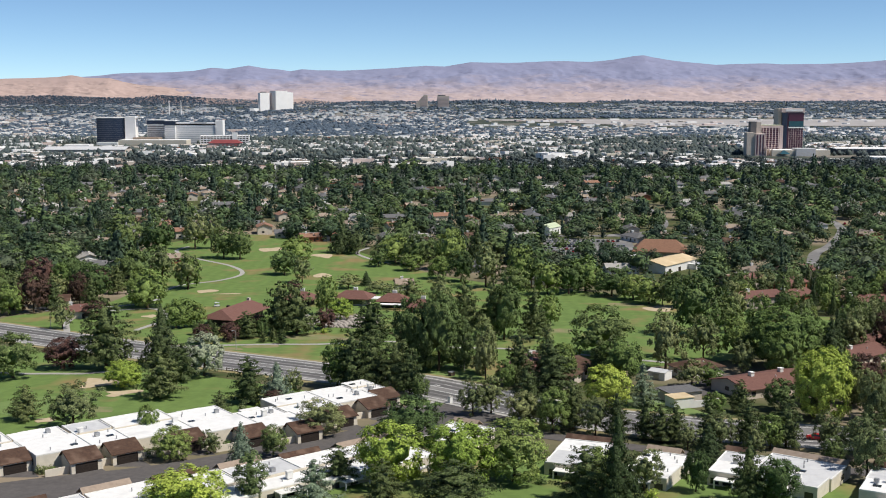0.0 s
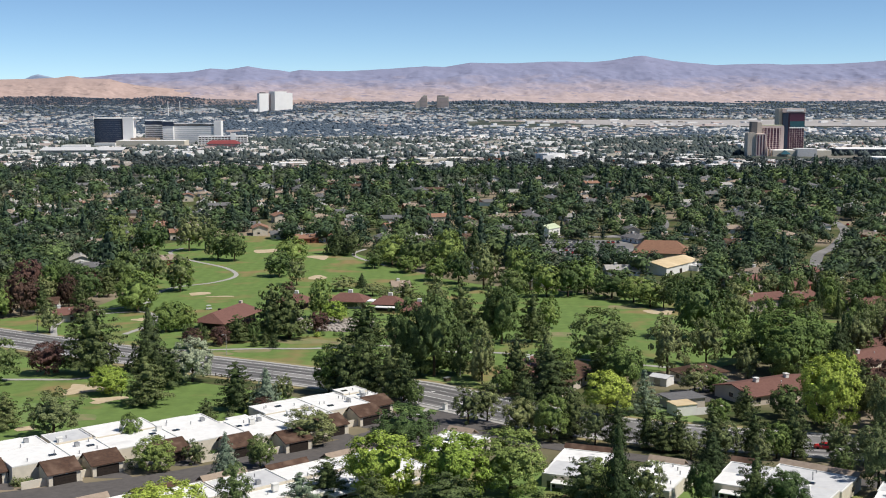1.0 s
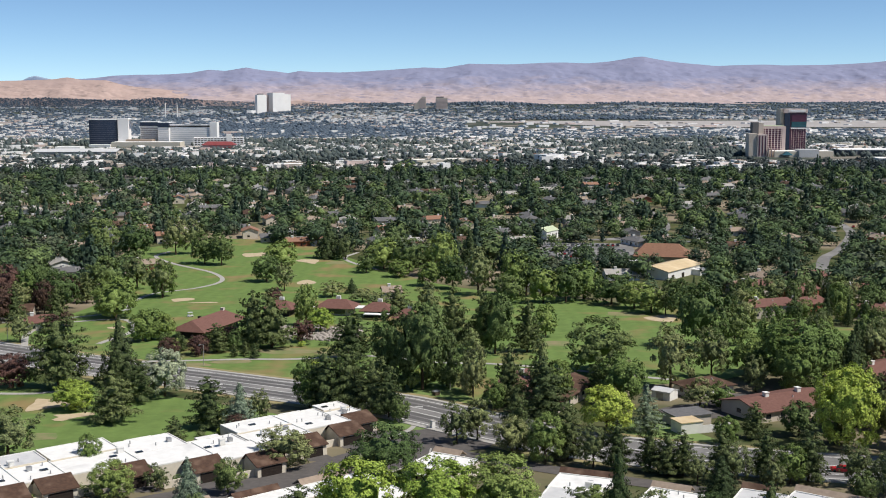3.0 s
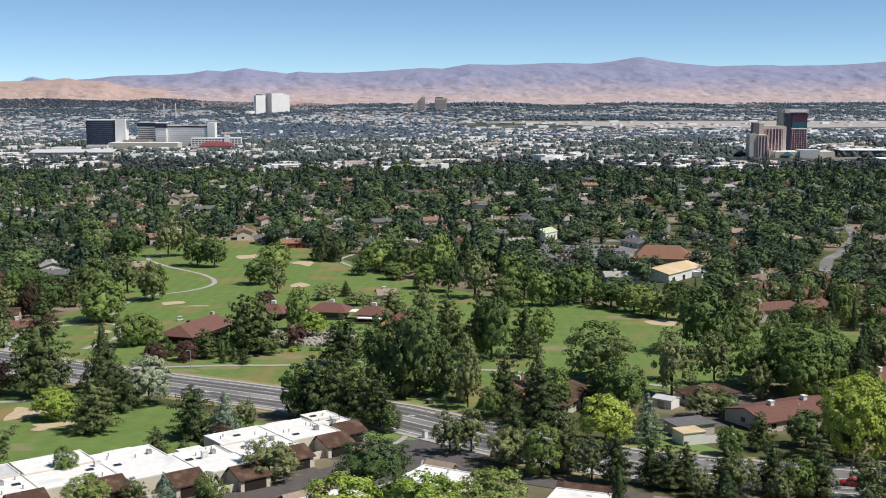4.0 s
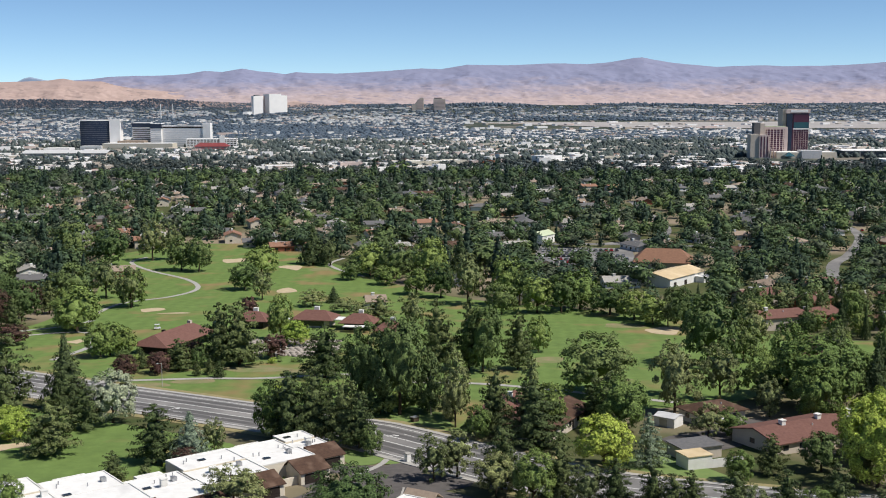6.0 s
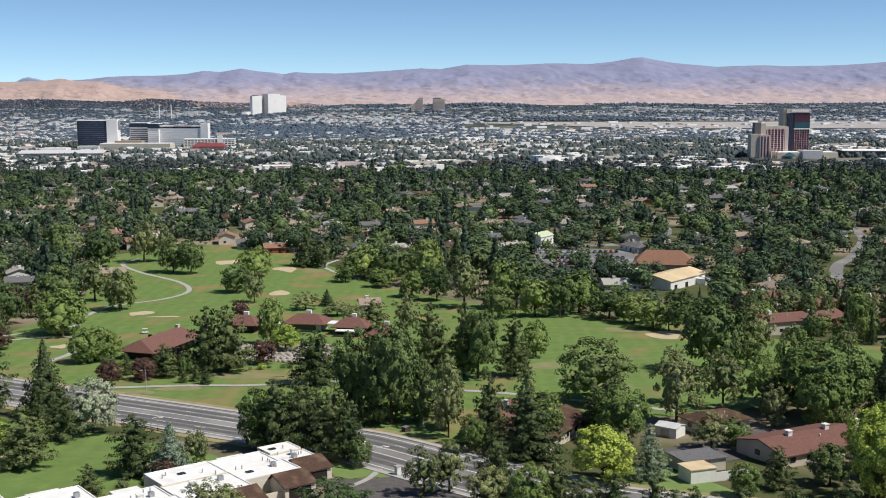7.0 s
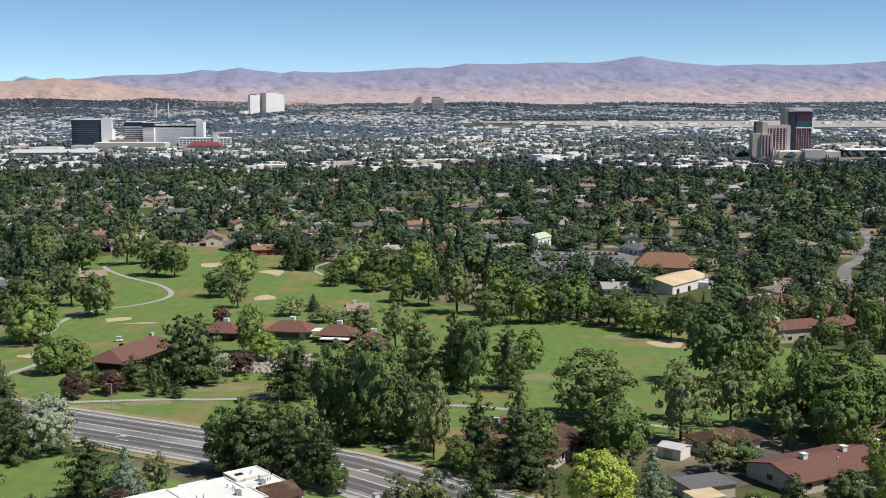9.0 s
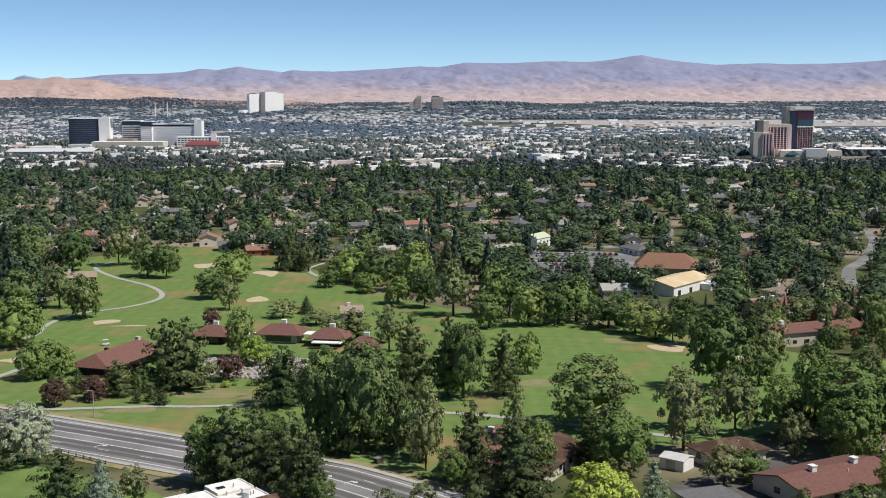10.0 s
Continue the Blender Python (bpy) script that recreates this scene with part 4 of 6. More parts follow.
# ---- houses near the road ----
def townhouse(m, w, d, h, seed, front="garage", roof="white_roof", label="cream stucco townhouse with white flat roof"):
    """Flat-roofed house: local x along the row, y to the back; the lane side is at y = 0."""
    r = random.Random(seed)
    t = thing("townhouse", m, label, "house", "townhouses")
    split = d * r.uniform(0.42, 0.6)
    h2 = h + r.choice([-0.5, 0.35, 0.25])
    part("wall", Shape().box(0, w, 6, 6 + split, -3, h).box(0.4, w - 0.4, 6 + split - 0.01, 6 + d, -3, h2), M["stucco"], t)
    part("roof", Shape().box(0.25, w - 0.25, 6.25, 5.75 + split, h - 0.1, h + 0.06), M[roof], t)
    part("roof", Shape().box(0.65, w - 0.65, 6.25 + split, 5.75 + d, h2 - 0.1, h2 + 0.06), M["white_roof" if r.random() < 0.75 else "grey_roof"], t)
    for x0, x1, y0, y1, z in ((0, w, 6, 6.25, h), (0, 0.25, 6.25, 6 + split, h), (w - 0.25, w, 6.25, 6 + split, h), (0.4, w - 0.4, 5.75 + d, 6 + d, h2), (0.4, 0.65, 6.25 + split, 5.75 + d, h2), (w - 0.65, w - 0.4, 6.25 + split, 5.75 + d, h2)):
        part("parapet", Shape().box(x0, x1, y0, y1, z - 0.05, z + 0.24), M["white_wall"], t)
    cx, cy = r.uniform(1, w - 2), 6 + r.uniform(split * 0.5, d - 3)
    if seed % 3 != 1:
        part("chimney", Shape().box(cx, cx + 1.3, cy, cy + 0.9, h - 0.2, h + 1.3).box(cx - 0.1, cx + 1.4, cy - 0.1, cy + 1.0, h + 1.2, h + 1.38), M["white_wall"], t)
    for k in range(r.randint(5, 8)):
        x, y = r.uniform(1.5, w - 2), 6 + r.uniform(1.5, d - 2)
        z = h if y < 6 + split else h2
        if k == 0:
            part("air_conditioner", Shape().box(x, x + 1.0, y, y + 1.0, z, z + 0.95).box(x + 0.1, x + 0.9, y + 0.1, y + 0.9, z + 0.95, z + 1.02), M["metal"], t, "grey rooftop air conditioner")
        elif k == 1:
            part("skylight", Shape().box(x, x + 1.6, y, y + 1.0, z, z + 0.28), M["glass"], t, "dark skylight")
        else:
            part("vent_pipe", Shape().tube((x, y, z), (x, y, z + 0.8), 0.14, 0.14), M["metal"], t)
    # back and side glazing
    for k in range(3):
        x = 1.2 + k * (w - 3) / 2.4
        part("window", Shape().box(x, x + 1.8, 6 + d - 0.02, 6 + d + 0.05, 0.9, 2.2), M["glass"], t)
    part("window", Shape().box(-0.05, 0.02, 8, 9.6, 1.0, 2.2), M["glass"], t)
    part("window", Shape().box(w - 0.02, w + 0.05, 8.5, 10.0, 1.0, 2.2), M["glass"], t)
    part("patio_roof", Shape().box(w * 0.3, w * 0.75, 6 + d, 6 + d + 2.6, 2.5, 2.68).box(w * 0.3, w * 0.3 + 0.3, 8.3 + d, 8.6 + d, -3, 2.5).box(w * 0.75 - 0.3, w * 0.75, 8.3 + d, 8.6 + d, -3, 2.5), M["white_wall"], t)
    if front == "garage":
        g0 = w - 7.4
        part("garage_wall", Shape().gable_end(g0, g0 + 6.8, -0.2, 6.0, -3, 2.55, 1.75, 4.4), M["stucco"], t)
        part("garage_roof", Shape().gable(g0, g0 + 6.8, -0.2, 6.0, 2.62, 1.75, 0.45, 0.2, 4.4), M["brown_shingle"], t, "brown shingle garage roof")
        door = part("garage_door", Shape().box(g0 + 0.9, g0 + 5.9, -0.27, -0.18, 0.0, 2.15), M["dark_wood"], t, "dark panelled garage door")
        for k in range(3):
            part("panel", Shape().box(g0 + 1.0, g0 + 5.8, -0.31, -0.27, 0.12 + 0.68 * k, 0.68 + 0.68 * k), M["dark_wood"], door)
        part("garden_wall", Shape().box(0.2, g0 - 0.1, 1.0, 1.3, -3, 1.7), M["stucco"], t)
        part("garden_wall", Shape().box(g0 + 7.0, g0 + 7.3, 0.2, 6, -3, 1.9), M["stucco"], t)
        part("driveway", Shape().box(g0, g0 + 6.8, -5.5, -0.3, -3, 0.05), M["lane"], t, "dark asphalt driveway")
    else:
        x0 = w * r.choice([0.0, 0.0, 0.3, 0.45])
        part("lane_roof", Shape().gable(x0, w, 2.6, 6.6, h - 0.35, 1.45, 0.2, 0.2), M["brown_shingle" if seed % 2 else "tan_roof"], t, "brown shingle roof strip on the lane side")
        part("lane_wall", Shape().box(x0, w, 3.0, 6.0, -3, h - 0.6), M["stucco"], t)
        part("garage_door", Shape().box(w * 0.5, w * 0.5 + 4.6, 2.92, 3.0, 0, 2.15), M["dark_wood"], t, "dark garage door")
    return t


U = Vector((0.793, 0.609, 0))
VB = Vector((-0.609, 0.793, 0))


def along(o, direction, s):
    p = Vector((*o, 0)) + direction * s
    return p


# stretch of the row, how far the garage stands out, how deep the house is
ROW = [(-16, -2, 3, 15), (-2, 10, 2, 15), (10, 23, -6, 22), (23, 33, -4.5, 20), (33, 49, -4, 21), (49, 63.5, -9, 23), (63.5, 76, -12.5, 19), (76, 91, -5, 19), (91, 104.5, -0.5, 17), (104.5, 113, 7, 12)]
for i, (a, b, v, d) in enumerate(ROW):
    p = along((-97, 245), U, a) + VB * v
    q = p + U * (b - a - 4)
    townhouse(pose(p.x, p.y, gz(q.y) + 0.1, 0, 0, 37.5), b - a - 0.06, d, 3.15 + 0.22 * (i % 3), 20 + i)
for i in range(6):
    p = along((-74.6, 227.8), U, 14.8 * i)
    mid = p - VB * 6
    townhouse(pose(p.x, p.y, gz(mid.y) + 0.1, 0, 0, 218.1), 14.1, 16 + (i % 3), 3.3 + 0.25 * (i % 2), 51 + i, "strip", "white_roof" if i % 3 else "grey_roof", "cream stucco townhouse with pale flat roof and brown roof strip")
C_DIR = Vector((0.886, -0.463, 0))
for i, (x, y, w, d, a) in enumerate([(15.6, 285.0, 11.8, 11.8, 150), (41.9, 269.2, 11.9, 19.4, 159), (58.1, 258.2, 10.8, 18.4, 152), (74.1, 257.3, 9.2, 16.3, 152), (89.7, 249.7, 16.3, 18.5, 145), (108.1, 239.1, 16.4, 17.5, 150), (130.4, 230.5, 17.6, 17.6, 152)]):
    townhouse(pose(x, y, gz(y - 7) - 0.1, 0, 0, a), w, d, 3.05 + 0.2 * (i % 2), 70 + i, "strip", "white_roof" if i < 3 else "grey_roof", "cream stucco house with pale flat roof and brown roof strip")


def ranch(m, w, d, roof, wall, style="hip", h=2.8, rise=2.2, label="", group="houses", chimneys=1, seed=0, name="house"):
    r = random.Random(seed)
    t = thing(name, m, label, "house", group)
    if style == "hip":
        part("wall", Shape().box(0, w, 0, d, -2.5, h), wall, t)
        part("roof", Shape().hip(0, w, 0, d, h + 0.15, rise, 0.8), roof, t)
    else:
        part("wall", Shape().gable_end(0, w, 0, d, -2.5, h, rise - 0.15), wall, t)
        part("roof", Shape().gable(0, w, 0, d, h + 0.12, rise, 0.7), roof, t)
    for k in range(chimneys):
        x = w * (0.25 + 0.45 * k) + r.uniform(-1, 1)
        part("chimney", Shape().box(x, x + 1.2, d * 0.42, d * 0.42 + 1.2, h, h + rise + 1.0).box(x - 0.12, x + 1.32, d * 0.42 - 0.12, d * 0.42 + 1.32, h + rise + 0.9, h + rise + 1.1), M["white_wall"], t)
    n = max(2, int(w / 5))
    for k in range(n):
        x = (k + 0.5) * w / n
        part("window", Shape().box(x - 0.8, x + 0.8, -0.05, 0.02, 0.9, 2.1), M["glass"], t)
    part("window", Shape().box(w - 0.02, w + 0.05, d * 0.3, d * 0.3 + 1.6, 0.9, 2.1), M["glass"], t)
    part("window", Shape().box(-0.05, 0.02, d * 0.5, d * 0.5 + 1.6, 0.9, 2.1), M["glass"], t)
    part("door", Shape().box(w * 0.5 + 1.2, w * 0.5 + 2.2, -0.07, 0.02, 0, 2.05), M["dark_wood"], t)
    part("roof_vent", Shape().tube((w * 0.6, d * 0.3, h + 0.3), (w * 0.6, d * 0.3, h + rise * 0.6 + 0.7), 0.15, 0.15), M["white_wall"], t)
    return t


# brown-roofed houses past the road
for i, (x, y, w, d, a, st, ch) in enumerate([(35.1, 337.6, 26, 12, 62, "gable", 1), (26.1, 348.2, 22, 10, 70, "gable", 2), (85.7, 325.8, 25, 15, 28, "gable", 3), (74.2, 353.7, 14, 9, 25, "hip", 0),
                                             (112.2, 341.1, 22, 12, 20, "gable", 1), (131.3, 369.9, 22, 12, 40, "gable", 1), (128.4, 315.9, 20, 11, 25, "gable", 1), (152.6, 397.8, 20, 12, 60, "hip", 1), (145.6, 341.1, 20, 12, 30, "gable", 1)]):
    ranch(pose(x, y, gz(y + 6) + 0.2, 0, 0, a), w, d, M["red_shingle"] if i % 3 else M["brown_shingle"], M["stucco"] if i % 2 else M["beige"], st, 2.7, 2.0, "low house with red-brown shingle roof and white chimneys", "brown-roofed houses", ch, i)
for i, (x, y, a) in enumerate([(128, 498, 20), (150, 512, 35), (172, 498, 10), (160, 540, 50), (188, 560, 25), (205, 520, 15), (140, 560, 30), (215, 590, 40), (178, 610, 20), (196, 480, 30)]):
    ranch(pose(x, y, gz(y + 5) + 0.2, 0, 0, a), 20, 11, M["red_shingle"], M["brick"] if i % 2 else M["beige"], "gable", 3.0 if i % 3 else 4.6, 2.2, "house with red-brown roof among trees", "brown-roofed houses", 1, 30 + i)

# garden shed and box-like annexe
shed = thing("shed", pose(62.8, 354.6, gz(355.6), 0, 0, -38), "small pale metal shed with low gable roof", "shed")
part("wall", Shape().gable_end(0, 5.6, 0, 4.8, -1, 2.5, 0.6), M["white_wall"], shed)
part("roof", Shape().gable(0, 5.6, 0, 4.8, 2.58, 0.62, 0.2, 0.12), M["grey_roof"], shed)
part("door", Shape().box(1.5, 3.6, -0.06, 0.02, 0, 2.1), M["metal"], shed)
annexe = thing("annexe", pose(63, 314.1, gz(315.1), 0, 0, 20), "grey flat-roofed annexe with tan roof deck", "building")
part("wall", Shape().box(0, 6, 0, 5, -1, 2.9), M["white_wall"], annexe)
part("roof", Shape().box(-0.2, 6.2, -0.2, 5.2, 2.9, 3.1), M["yellow_roof"], annexe)
part("fence", Shape().box(6, 14, 0, 0.15, -1, 1.9), M["white_wall"], annexe)
part("garage", Shape().box(3, 13, 7, 14, -1, 2.4), M["beige"], annexe)
part("garage_roof", Shape().box(2.6, 13.4, 6.6, 14.4, 2.4, 2.6), M["grey_shingle"], annexe)

# clubhouse with hipped red-brown roofs
club = thing("clubhouse", pose(-81.4, 450.1, gz(457.6), 0, 0, 71), "long clubhouse building with red-brown hipped roof", "clubhouse", "clubhouse")
part("wall", Shape().box(1.5, 28, 1.5, 11.5, -2, 3.0), M["dark_wood"], club)
part("roof", Shape().hip(0, 29.5, 0, 13, 3.1, 3.4, 1.0, 4.0), M["red_shingle"], club)
for k in range(6):
    part("window", Shape().box(2.5 + 4.2 * k, 5.5 + 4.2 * k, 1.42, 1.52, 0.6, 2.6), M["glass"], club)
part("chimney", Shape().box(25, 26.4, 6, 7.2, 4, 7.3), M["beige"], club)
part("roof_vent", Shape().box(9, 10, 6.5, 7.5, 5.5, 6.9), M["dark_wood"], club)
pav = thing("clubhouse_pavilion", pose(-70, 508, gz(512), 0, 0, -10), "group of clubhouse pavilions with red-brown hipped roofs", "clubhouse", "clubhouse")
for k, (x, y, w, d) in enumerate([(1, 0, 12, 10), (22, 6, 15, 11), (42, 2, 12, 10), (58, -10, 10, 9)]):
    part("wall", Shape().box(x + 1, x + w - 1, y + 1, y + d - 1, -2, 3.2), M["dark_wood"] if k != 1 else M["beige"], pav)
    part("roof", Shape().hip(x, x + w, y, y + d, 3.3, 2.9, 0.9, 4.5), M["red_shingle"], pav, "red-brown hipped roof")
    part("window", Shape().box(x + 3, x + w - 3, y + 0.92, y + 1.02, 0.8, 2.6), M["glass"], pav)
    part("chimney", Shape().box(x + w * 0.45, x + w * 0.45 + 1.8, y + d * 0.6, y + d * 0.6 + 1.4, 4, 7.2), M["white_wall"], pav)
part("link_roof", Shape().box(14.5, 21, 5, 9, 3.0, 3.3), M["white_roof"], pav, "white flat link roof")
part("link_roof", Shape().box(38.2, 41, 7, 13, 3.2, 3.5), M["white_roof"], pav, "white flat link roof")
part("link_roof", Shape().box(44, 54, -3, 0.5, 2.6, 2.85), M["white_roof"], pav, "white flat porch roof")


def boulders():
    r = random.Random(4)
    iv, jf = ico()
    V, F, base = [], [], 0
    for k in range(460):
        x, y = -58 + r.uniform(0, 32), 447 + r.uniform(0, 32)
        s = r.uniform(0.5, 1.4)
        g = np.random.default_rng(k)
        V.append(iv * s * g.uniform(0.7, 1.2, (len(iv), 3)) * (1, 1, 0.7) + (x, y, gz(y) + 0.2))
        F.append(np.c_[jf, jf[:, 2]] + base)
        base += len(iv)
    tagged(new("rockery", array_mesh("rockery", np.concatenate(V), np.concatenate(F), [M["rock"]])), "pale tan boulders in the clubhouse garden", "rocks", kind="stuff")


boulders()

# metal hall with cream roof, brown-roofed hall, white house
hall = thing("hall", pose(118, 622, gz(640), 0, 0, 51.6), "white-walled hall with cream metal gable roof", "hall")
part("wall", Shape().gable_end(0, 37, 0, 18, -2, 4.4, 2.2), M["white_wall"], hall)
part("roof", Shape().gable(0, 37, 0, 18, 4.55, 2.25, 0.5, 0.25), M["yellow_roof"], hall)
part("side_wing", Shape().box(26, 35, -5, -0.02, -2, 2.8), M["white_wall"], hall)
part("side_wing_roof", Shape().box(25.7, 35.3, -5.3, -0.1, 2.8, 3.0), M["white_roof"], hall)
for k in range(3):
    part("door", Shape().box(4 + 11 * k, 6.6 + 11 * k, -0.1, 0.02, 0, 2.4), M["dark_wood"], hall)
brown = thing("hall", pose(112, 690, gz(700), 0, 0, -12), "low hall with large brown hipped roof", "hall")
part("wall", Shape().box(1.5, 28, 1.5, 24, -2, 3.6), M["beige"], brown)
part("roof", Shape().hip(0, 29.5, 0, 25.5, 3.7, 6.0, 1.0, 6.5), M["brown_tile"], brown)
white = thing("house", pose(72, 796, gz(800), 0, 0, 58), "tall white house with pale green gable roof", "house")
part("wall", Shape().gable_end(0, 17, 0, 9, -1, 5.4, 2.4), M["white_wall"], white)
part("roof", Shape().gable(0, 17, 0, 9, 5.5, 2.5, 0.4), M["pale_green_roof"], white)
for k in range(3):
    part("window", Shape().box(3 + 5 * k, 4.4 + 5 * k, -0.06, 0.02, 2.2, 3.6), M["glass"], white)
low = thing("building", pose(98, 672, gz(676), 0, 0, 0), "low white flat-roofed building beside the parking lot", "building")
part("wall", Shape().box(0, 13, 0, 8, -1, 3.2), M["white_wall"], low)
part("roof", Shape().box(-0.2, 13.2, -0.2, 8.2, 3.2, 3.45), M["white_roof"], low)
for i, (x, y, w, a, rf) in enumerate([(-92, 764, 14, 15, "tile_roof"), (-80, 772, 12, -10, "tile_roof"), (-112, 786, 16, 10, "grey_shingle"), (-262, 640, 22, 20, "grey_shingle"), (-196, 632, 20, 12, "grey_shingle"),
                                      (-206, 842, 18, 8, "tile_roof"), (-190, 850, 14, -15, "tan_roof"), (-152, 470, 10, 20, "red_shingle"), (-175, 500, 14, 10, "brown_shingle"), (-22, 560, 8, 10, "tan_roof")]):
    ranch(pose(x, y, gz(y + 4) + 0.1, 0, 0, a), w, 10, M[rf], M["brick"] if rf == "tile_roof" else M["beige"], "gable", 3.0, 2.2, "low house beside the fairway with %s roof" % rf.split("_")[0], "houses by the fairway", 1, 60 + i)


# ---- vehicles and small things ----
def car(x, y, turn, paint, label):
    t = thing("car", pose(x, y, gz(y) + 0.12, 0, 0, turn), label, "car", "cars")
    prof = [(-2.25, 0.35), (2.2, 0.35), (2.3, 0.75), (1.4, 0.95), (-1.7, 0.98), (-2.3, 0.9)]
    s = Shape()
    s.add([(px, -0.88, pz) for px, pz in prof] + [(px, 0.88, pz) for px, pz in prof], [tuple(range(6)), tuple(range(6, 12))[::-1]] + [((i + 1) % 6, i, 6 + i, 6 + (i + 1) % 6) for i in range(6)])
    body = part("body", s, M[paint], t)
    cab = [(-1.75, 0.96), (1.1, 0.94), (0.45, 1.42), (-1.2, 1.44)]
    part("window", Shape().add([(px, -0.78, pz) for px, pz in cab[:2]] + [(px, -0.66, pz) for px, pz in cab[2:]] + [(px, 0.78, pz) for px, pz in cab[:2]] + [(px, 0.66, pz) for px, pz in cab[2:]],
                               [(0, 1, 2, 3), (7, 6, 5, 4), (1, 0, 4, 5), (2, 1, 5, 6), (3, 2, 6, 7), (0, 3, 7, 4)]), M["glass"], t, "dark glass")
    part("roof", Shape().box(-1.2, 0.45, -0.66, 0.66, 1.43, 1.48), M[paint], body)
    for wx in (-1.4, 1.4):
        for wy in (-0.8, 0.8):
            part("wheel", Shape().tube((wx, wy - 0.12, 0.33), (wx, wy + 0.12, 0.33), 0.33, 0.33, 10), M["rubber"], t)
    return t


CARS = [car(91, 280.7, 163, "car_red", "red hatchback driving on the road"), car(-90.4, 383.9, 146, "car_white", "white car on the road"), car(80.3, 355.4, 30, "car_white", "white car parked in the court")]
kinds = [car(70, 712, 90, "car_white", "white car parked in the lot"), car(73, 712, 90, "car_grey", "grey car parked in the lot"), car(76, 712, 90, "car_dark", "black car parked in the lot"), car(79, 712, 90, "car_red", "red car parked in the lot")]
pr = random.Random(8)
for row, y in enumerate((712, 724, 738, 750, 764)):
    for k in range(15):
        x = 70 + 3.1 * k
        if pr.random() < 0.55 and not (row == 0 and k < 4):
            copy_thing(pr.choice(kinds[:3] + kinds[:2] + kinds[3:]), pose(x, y, gz(y) + 0.12, 0, 0, 90 + pr.uniform(-3, 3)))
for x, y, a in ((236, 712, 65), (247, 744, 62), (262, 770, 65), (275, 812, 70), (283, 826, 70), (292, 868, 78), (120, 806, 10), (146, 812, 40)):
    copy_thing(pr.choice(kinds), pose(x + pr.uniform(3, 4), y, gz(y) + 0.12, 0, 0, a))


def golf_cart(x, y, turn):
    t = thing("golf_cart", pose(x, y, gz(y) + 0.06, 0, 0, turn), "white golf cart on the fairway", "golf cart")
    part("body", Shape().box(-1.2, 1.2, -0.6, 0.6, 0.3, 0.75).box(-1.1, -0.5, -0.58, 0.58, 0.75, 0.95), M["car_white"], t)
    part("seat", Shape().box(-0.45, 0.05, -0.55, 0.55, 0.75, 0.95).box(-0.55, -0.42, -0.55, 0.55, 0.95, 1.4), M["beige"], t)
    part("roof", Shape().box(-0.95, 0.95, -0.65, 0.65, 1.86, 1.93), M["car_white"], t)
    for px in (-0.85, 0.85):
        for py in (-0.55, 0.55):
            part("post", Shape().tube((px, py, 0.7), (px, py, 1.87), 0.03, 0.03, 5), M["metal"], t)
            part("wheel", Shape().tube((px, py - 0.09, 0.22), (px, py + 0.09, 0.22), 0.22, 0.22, 8), M["rubber"], t)


golf_cart(-98, 506, 20)


def street_lamp(x, y, turn):
    t = thing("street_lamp", pose(x, y, gz(y), 0, 0, turn), "pale metal street lamp beside the road", "street lamp", "street lamps")
    part("pole", Shape().tube((0, 0, -0.3), (0, 0, 7.0), 0.11, 0.07, 8), M["concrete"], t)
    part("arm", Shape().tube((0, 0, 6.9), (1.6, 0, 7.2), 0.05, 0.04, 6), M["concrete"], t)
    part("lamp_head", Shape().box(1.3, 2.2, -0.16, 0.16, 7.12, 7.28), M["metal"], t)


for x, y in ((-71.5, 401.5), (-150.8, 447.8), (-21, 368.2)):
    street_lamp(x, y, -120)


def rail_fence(x, y, turn, n):
    t = thing("rail_fence", pose(x, y, gz(y), 0, 0, turn), "dark timber rail fence beside the road", "fence")
    for k in range(n + 1):
        part("post", Shape().box(2.4 * k - 0.08, 2.4 * k + 0.08, -0.08, 0.08, -0.8, 1.15 ), M["timber"], t)
    for z in (0.45, 0.95):
        part("rail", Shape().box(0, 2.4 * n, -0.14, -0.08, z - 0.07, z + 0.07), M["timber"], t)


rail_fence(-68.4, 366.3, -33, 6)


def gate_pillar(x, y):
    t = thing("pillar", pose(x, y, gz(y), 0, 0, 40), "white entrance pillar at the lane's mouth", "pillar", "entrance pillars")
    part("shaft", Shape().box(-0.5, 0.5, -0.5, 0.5, -0.5, 2.0), M["white_wall"], t)
    part("cap", Shape().box(-0.6, 0.6, -0.6, 0.6, 2.0, 2.15), M["concrete"], t)


gate_pillar(2, 321.3)
gate_pillar(9.4, 313.7)
box = thing("utility_box", pose(2.7, 359, gz(359), 0, 0, 45), "small grey-brown utility box on the grass", "utility box")
part("body", Shape().box(-0.9, 0.9, -0.6, 0.6, -0.3, 1.2), M["timber"], box)
part("lid", Shape().box(-1.0, 1.0, -0.7, 0.7, 1.2, 1.35), M["metal"], box)
for x, y in ((-114.4, 319.5), (60.4, 431.1), (-118, 700)):
    t = thing("golf_flag", pose(x, y, gz(y), 0, 0, 0), "thin flagstick on the green", "flag", "flagsticks")
    part("pole", Shape().tube((0, 0, 0), (0, 0, 2.3), 0.03, 0.03, 5), M["white_wall"], t)
    part("flag", Shape().box(0.02, 0.55, -0.01, 0.01, 1.9, 2.3), M["red_roof"], t)



